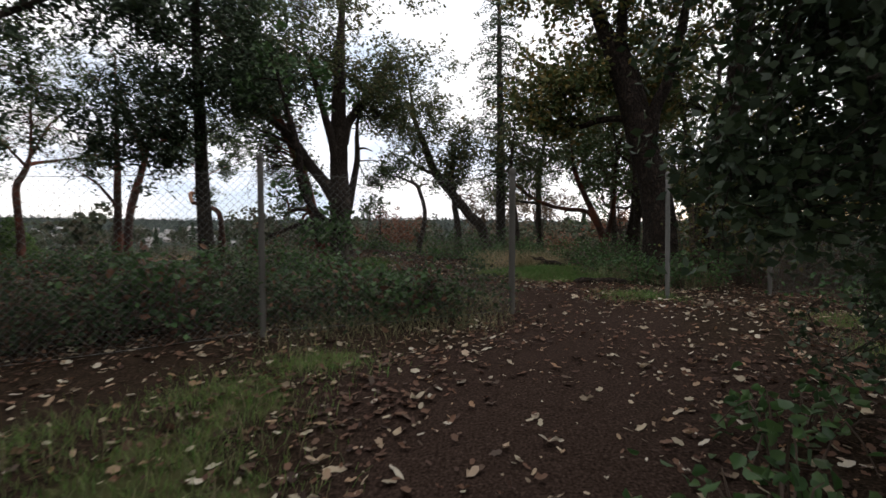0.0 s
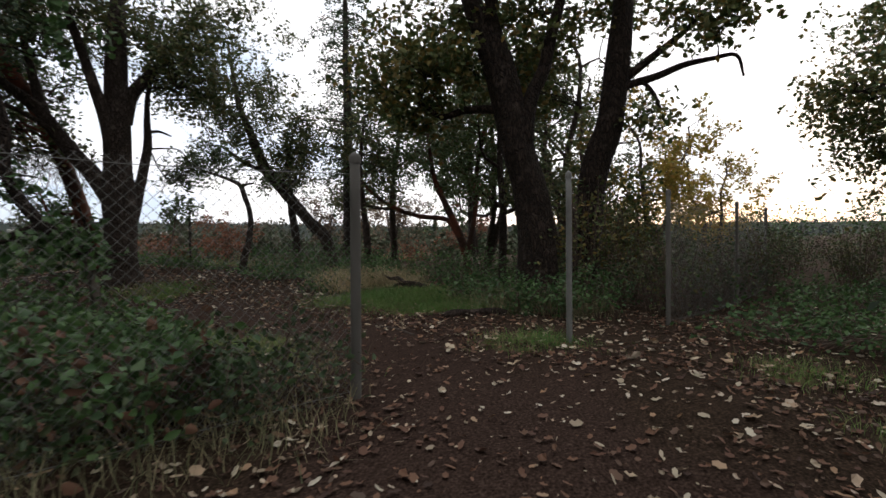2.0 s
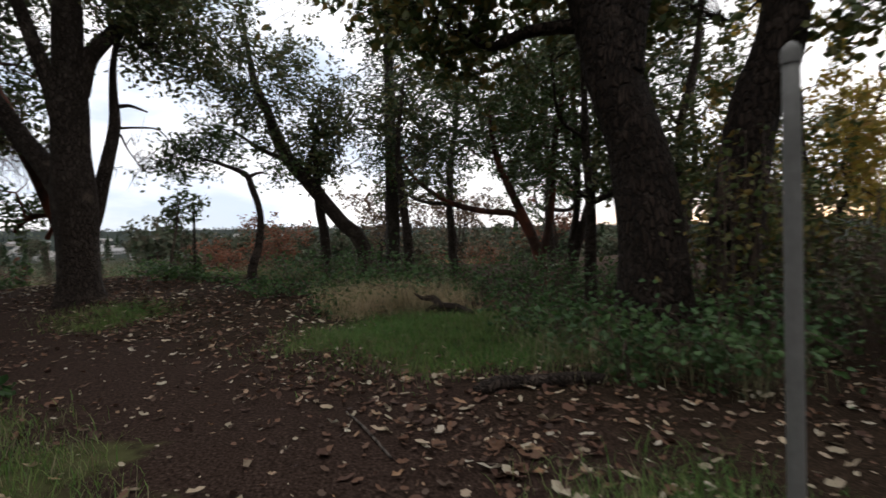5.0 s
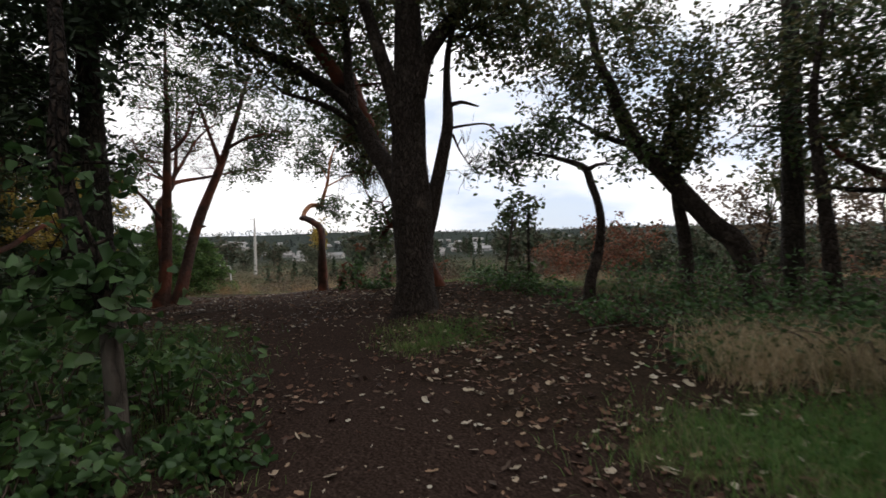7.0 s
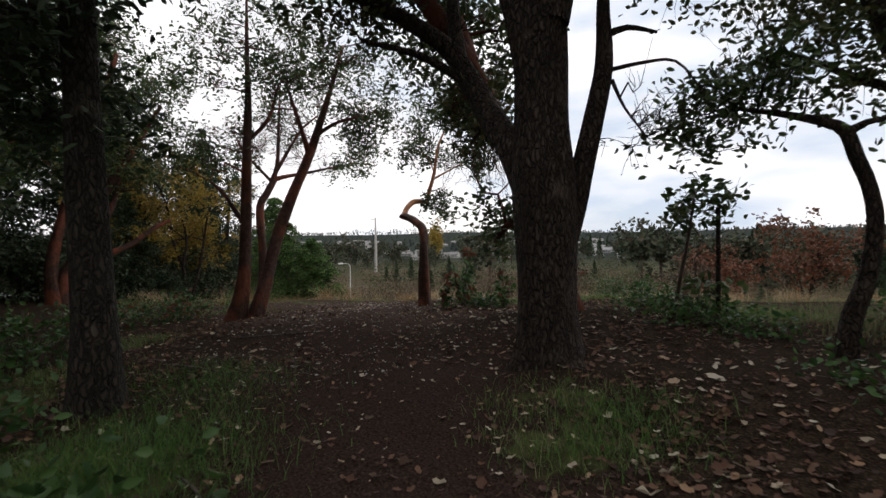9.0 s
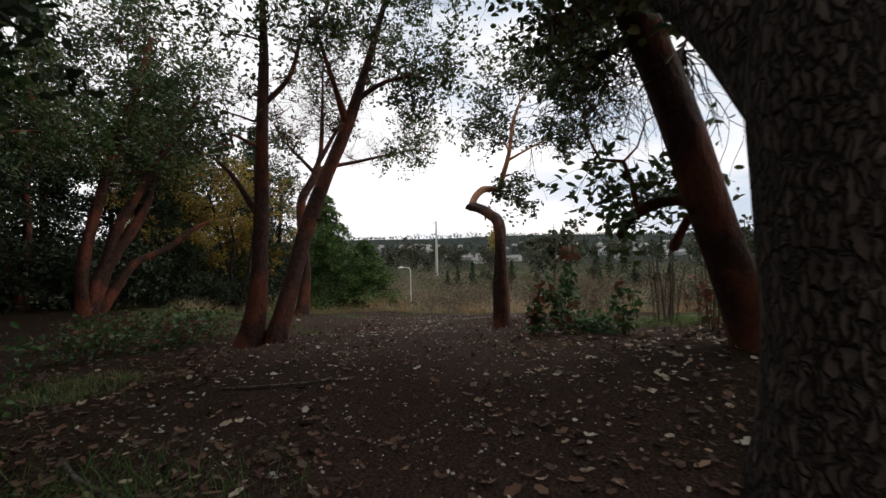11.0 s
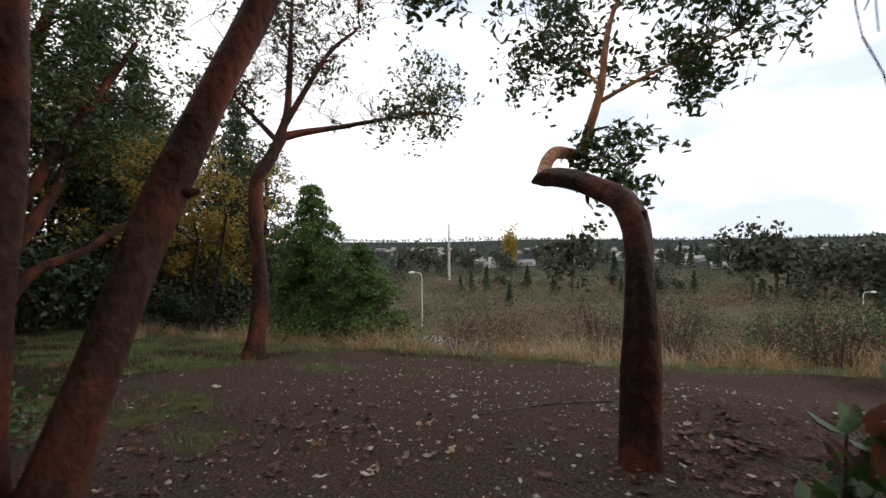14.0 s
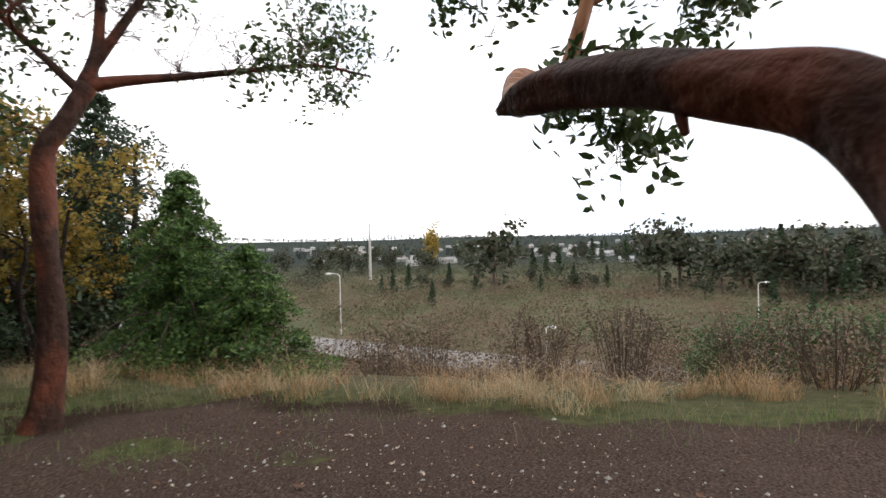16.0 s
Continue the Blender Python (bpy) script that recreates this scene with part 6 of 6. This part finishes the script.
def off_road(ps, w=4.5):
    keep = []
    for x, y in ps:
        ok = True
        for p_, q_ in zip(road_pts[:-1], road_pts[1:]):
            d = q_ - p_
            t_ = np.clip(((x - p_[0]) * d[0] + (y - p_[1]) * d[1]) / (d @ d), 0, 1)
            ok &= math.hypot(x - p_[0] - t_ * d[0], y - p_[1] - t_ * d[1]) > w
        if ok:
            keep.append((x, y))
    return keep


scrub("near_scrub", "brown leafless scrub on the slope below the rim", off_road(fan(130, 9, 36), 4.0), "scrub_twig", 1.3, 1.3, 300, 0.1)
scrub("verge_scrub", "bare pinkish-brown brush along the road below the rim", [(x, y) for x, y in off_road([(-7 - math.sin(a_) * r_, 16 + math.cos(a_) * r_) for a_, r_ in zip(np.radians(rng.uniform(-10, 75, 240)), rng.uniform(15, 34, 240))], 3.9) if outward(x, y) > 5], "scrub_twig", 1.9, 1.4, 220, 0.09)
scrub("valley_scrub", "brown and grey scrub over the valley floor", off_road(fan(600, 36, 150)), "scrub_twig", 1.7, 3.6, 190, 0.26)
scrub("green_scrub", "dull green bushes over the valley floor", off_road(fan(460, 42, 230)), "field_green", 1.9, 3.8, 170, 0.34)
scrub("valley_thicket", "tall dull green thickets of the valley", off_road(fan(170, 90, 280)), "far_green", 4.2, 5.5, 170, 0.6)
scrub("rust_scrub", "rust-coloured scrub beyond the trees", [(rng.uniform(-8, 9), rng.uniform(28, 44)) for _ in range(14)], "rust_leaf", 1.5, 2.0, 170, 0.14)
# road across the foot of the slope
rc = spline([(x, y, 0, 1) for x, y in road_pts], 3.0)[:, :2]
tn = np.gradient(rc, axis=0)
tn /= np.linalg.norm(tn, axis=1)[:, None]
sd = np.stack([-tn[:, 1], tn[:, 0]], 1)
rows = [rc + sd * w for w in (-3.2, -1.6, 0, 1.6, 3.2)]
base_z = rest(rc[:, 0], rc[:, 1]) + 0.3
bb = Buf()
vv = np.stack([np.column_stack([r_, base_z]) for r_ in rows], 1).reshape(-1, 3)
ii = np.arange(len(rc) * 5).reshape(-1, 5)
bb.add(vv, np.stack([ii[:-1, :-1], ii[1:, :-1], ii[1:, 1:], ii[:-1, 1:]], -1).reshape(-1, 4))
tagged(new("road", bb.mesh("road", MAT["asphalt"])), "pale grey road crossing below the slope", "road", kind="structure")


def street_lamp(x, y, h, arm, az, r=0.07):
    z = float(rest(x, y))
    t = thing("street_lamp", (x, y, z), "pale metal street lamp with a short arm", "street lamp", "street lamps along the road")
    bb = Buf()
    dx, dy = math.cos(az), math.sin(az)
    tube(bb, [(0, 0, -0.2, r), (0, 0, h * 0.5, r * 0.8), (0, 0, h * 0.94, r * 0.6)], 8, 1.0)
    part("pole", bb, "lamp_grey", t)
    bb = Buf()
    tube(bb, [(0, 0, h * 0.93, r * 0.6), (dx * arm * 0.2, dy * arm * 0.2, h * 0.985, r * 0.55), (dx * arm, dy * arm, h, r * 0.5)], 8, 0.2)
    arm_part = part("arm", bb, "lamp_grey", t)
    bb = Buf()
    tube(bb, [(dx * arm * 0.9, dy * arm * 0.9, h, r * 0.8), (dx * arm * 1.2, dy * arm * 1.2, h - 0.03, r * 1.9), (dx * arm * 1.6, dy * arm * 1.6, h - 0.05, r * 1.2)], 8, 0.1)
    part("lamp_head", bb, "white_paint", arm_part)


street_lamp(-56, 48, 6.9, 1.2, radians(200))
street_lamp(-30, 50, 3.0, 0.5, radians(10), 0.08)
street_lamp(-23, 85, 4.6, 0.7, radians(20))
far_pole = thing("utility_pole", (-142, 117, float(rest(-142, 117))), "tall pale concrete utility pole", "pole")
bb = Buf()
ph = 11.8 - float(rest(-142, 117))
tube(bb, [(0, 0, -0.5, 0.5), (0, 0, ph * 0.6, 0.4), (0, 0, ph, 0.22)], 10, 4.0)
part("shaft", bb, "stone", far_pole)
bb = Buf()
tube(bb, [(-1.3, -1.0, ph * 0.97, 0.09), (0.2, 0.1, ph * 0.97, 0.09)], 6, 1.0)
part("crossarm", bb, "stone", far_pole)

# distant trees
proto = []
for kind_, mat_ in (("fir", "fir_needle"), ("round", "far_green"), ("round", "far_green"), ("gold", "yellow_leaf")):
    t = thing("distant_tree", (0, 0, -400), {"fir": "dark conifer far across the valley", "round": "rounded dull green tree far across the valley", "gold": "golden poplar far across the valley"}[kind_], "tree", "trees of the far valley")
    tr, fo = Buf(), Buf()
    tube(tr, [(0, 0, -0.5, 0.25), (0, 0, 5, 0.18), (0, 0, 9.5, 0.04)], 6, 2.0)
    k = 520
    if kind_ == "fir":
        u = rng.random(k) ** 0.7
        rad = (1 - u) * 2.3 * rng.uniform(0.3, 1, k)
        az = rng.uniform(0, 6.28, k)
        c = np.stack([np.cos(az) * rad, np.sin(az) * rad, 0.8 + u * 9.4 + 0.3 * np.sin(u * 60)], 1)
    elif kind_ == "round":
        cl = rng.normal(size=(22, 3)) * (1.7, 1.7, 1.5) + (0, 0, 5.6)
        c = cl[rng.integers(0, 22, k)] + rng.normal(size=(k, 3)) * 0.75
    else:
        c = rng.normal(size=(k, 3)) * (0.8, 0.8, 2.4) + (0, 0, 5.6)
    leaves(fo, c, 1.0, 0.62, 0.2, simple=True)
    part("trunk", tr, "twig", t)
    part("crown", fo, mat_, t, kind="stuff")
    proto.append(t)


def plant(t, x, y, s, sz=None):
    return copy_thing(t, Matrix.LocRotScale((x, y, float(rest(x, y))), Euler((0, 0, rng.uniform(0, 6.28))), (s, s, sz or s)))


for x, y in off_road(fan(200, 130, 520, -50, 84), 8):
    t = proto[int(rng.choice([0, 1, 2, 1, 2]))]
    plant(t, x, y, rng.uniform(0.6, 1.35))
for _ in range(44):
    az, r = radians(rng.uniform(-34, 14)), rng.uniform(80, 165)
    plant(proto[int(rng.choice([0, 1, 2, 1]))], -7.8 - math.sin(az) * r, 16 + math.cos(az) * r, rng.uniform(0.75, 1.35))
TOWN = []
for i in range(100):
    az, r = (rng.uniform(26, 68) if i % 3 else rng.uniform(8, 40)), rng.uniform(420, 1180) if i % 4 else rng.uniform(280, 480)
    TOWN.append((az, r, int(rng.choice([0, 0, 0, 1, 1]))))
for az, r in ((57.2, 1050), (55.0, 1110), (60.8, 980), (56.1, 880), (30.5, 600)):
    TOWN.append((az, r, 2))


def open_view(ps):
    """Leave the ground in front of each house clear."""
    keep = []
    for x, y in ps:
        az, r = math.degrees(math.atan2(-7 - x, y - 16)), math.hypot(x + 7, y - 16)
        if not any(abs(az - a_) < 0.5 and r_ - 160 < r < r_ + 12 for a_, r_, _ in TOWN):
            keep.append((x, y))
    return keep


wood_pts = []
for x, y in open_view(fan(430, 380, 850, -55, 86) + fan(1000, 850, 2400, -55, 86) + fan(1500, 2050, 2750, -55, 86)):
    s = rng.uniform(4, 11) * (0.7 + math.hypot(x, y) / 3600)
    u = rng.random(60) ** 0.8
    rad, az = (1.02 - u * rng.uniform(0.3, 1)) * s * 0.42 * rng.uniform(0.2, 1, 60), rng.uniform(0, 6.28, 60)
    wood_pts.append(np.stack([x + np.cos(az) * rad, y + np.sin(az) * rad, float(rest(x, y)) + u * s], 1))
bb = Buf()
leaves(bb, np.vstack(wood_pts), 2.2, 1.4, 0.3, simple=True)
tagged(new("distant_woods", bb.mesh("distant_woods", MAT["haze_tinted_leaf"])), "dark haze-tinted woods over the far hillside", "woods", kind="stuff")
for x, y in off_road(fan(44, 70, 140, -30, 75), 6):
    plant(proto[int(rng.choice([0, 1, 2]))], x, y, rng.uniform(0.25, 0.5))
for az, r, s, k in ((38.9, 112, 1.55, 1), (21.3, 115, 1.45, 2), (19.3, 117, 1.5, 1), (46.3, 330, 2.0, 3), (45.8, 335, 2.3, 3), (36.2, 420, 1.6, 0), (48.7, 115, 0.6, 0), (50.5, 110, 0.5, 0), (44, 118, 0.6, 0), (30, 112, 0.55, 0), (26.5, 116, 0.5, 0), (33, 150, 0.8, 0), (34.5, 155, 0.9, 0), (28, 260, 1.3, 0), (27, 270, 1.2, 0), (24.5, 240, 1.2, 0), (13, 120, 1.2, 2), (9, 110, 1.2, 1), (6, 125, 1.3, 2), (10.5, 140, 1.3, 0), (15.5, 105, 1.0, 1), (1, 115, 1.2, 2), (-2, 95, 0.9, 1), (-6, 100, 1.0, 2), (-10, 92, 0.9, 1), (4, 105, 0.8, 1), (-15, 90, 1.0, 2), (-20, 85, 0.9, 1)):
    plant(proto[k], -7.8 - math.sin(radians(az)) * r, 16 + math.cos(radians(az)) * r, s)
for t in proto:
    for o in (*t.children_recursive, t):
        bpy.data.objects.remove(o)


# ---- houses of the town ----
def house(w, d, h, roof):
    t = thing("house", (0, 0, -400), "small pale house with a pitched roof across the valley", "house", "houses of the far town")
    bb = Buf()
    v = np.array([(sx * w / 2, sy * d / 2, z_) for z_ in (-1.5, h) for sx, sy in ((-1, -1), (1, -1), (1, 1), (-1, 1))])
    bb.add(np.vstack([v, [(-w / 2, 0, h + roof), (w / 2, 0, h + roof)]]), [(0, 1, 5, 4), (1, 2, 6, 5), (2, 3, 7, 6), (3, 0, 4, 7)])
    bb.f.append(np.array([(7, 4, 8), (5, 6, 9)]))
    part("wall", bb, "house_wall", t, smooth=False)
    bb = Buf()
    for sy in (-1, 1):
        a_ = np.array([(-w / 2 - 0.4, sy * (d / 2 + 0.5), h - 0.3), (w / 2 + 0.4, sy * (d / 2 + 0.5), h - 0.3), (w / 2 + 0.4, 0, h + roof + 0.05), (-w / 2 - 0.4, 0, h + roof + 0.05)])
        bb.add(np.vstack([a_, a_ + (0, 0, 0.25)]), [(0, 1, 2, 3), (7, 6, 5, 4), (0, 4, 5, 1), (1, 5, 6, 2), (2, 6, 7, 3), (3, 7, 4, 0)])
    part("roof", bb, "house_roof", t, smooth=False)
    for sy in (-1, 1):
        for fx in (-0.3, 0.0, 0.3):
            bb = Buf()
            a_ = np.array([(fx * w + sx * 0.7, sy * (d / 2 + 0.05), h * 0.5 + sz * 0.7) for sx, sz in ((-1, -1), (1, -1), (1, 1), (-1, 1))])
            bb.add(np.vstack([a_, a_ - (0, sy * 0.1, 0)]), [(0, 1, 2, 3), (0, 4, 5, 1), (1, 5, 6, 2), (2, 6, 7, 3), (3, 7, 4, 0)])
            part("window", bb, "window_dark", t, smooth=False)
    return t


MAT["window_dark"] = plain("window_dark", (0.03, 0.035, 0.04), (0.06, 0.065, 0.07), 1.0, 0.2)
homes = [house(11, 8, 4.5, 2.4), house(14, 9, 3.4, 2.2), house(26, 14, 6.5, 0.8)]
for i, (az, r, k) in enumerate(TOWN):
    a_ = radians(az)
    x, y = -7 - math.sin(a_) * r, 16 + math.cos(a_) * r
    sc = 0.48 + r / 3200
    copy_thing(homes[k], Matrix.LocRotScale((x, y, float(rest(x, y))), Euler((0, 0, a_ + rng.normal() * (0.5 if k < 2 else 0.15))), (sc, sc, sc)))
for t in homes:
    for o in (*t.children_recursive, t):
        bpy.data.objects.remove(o)
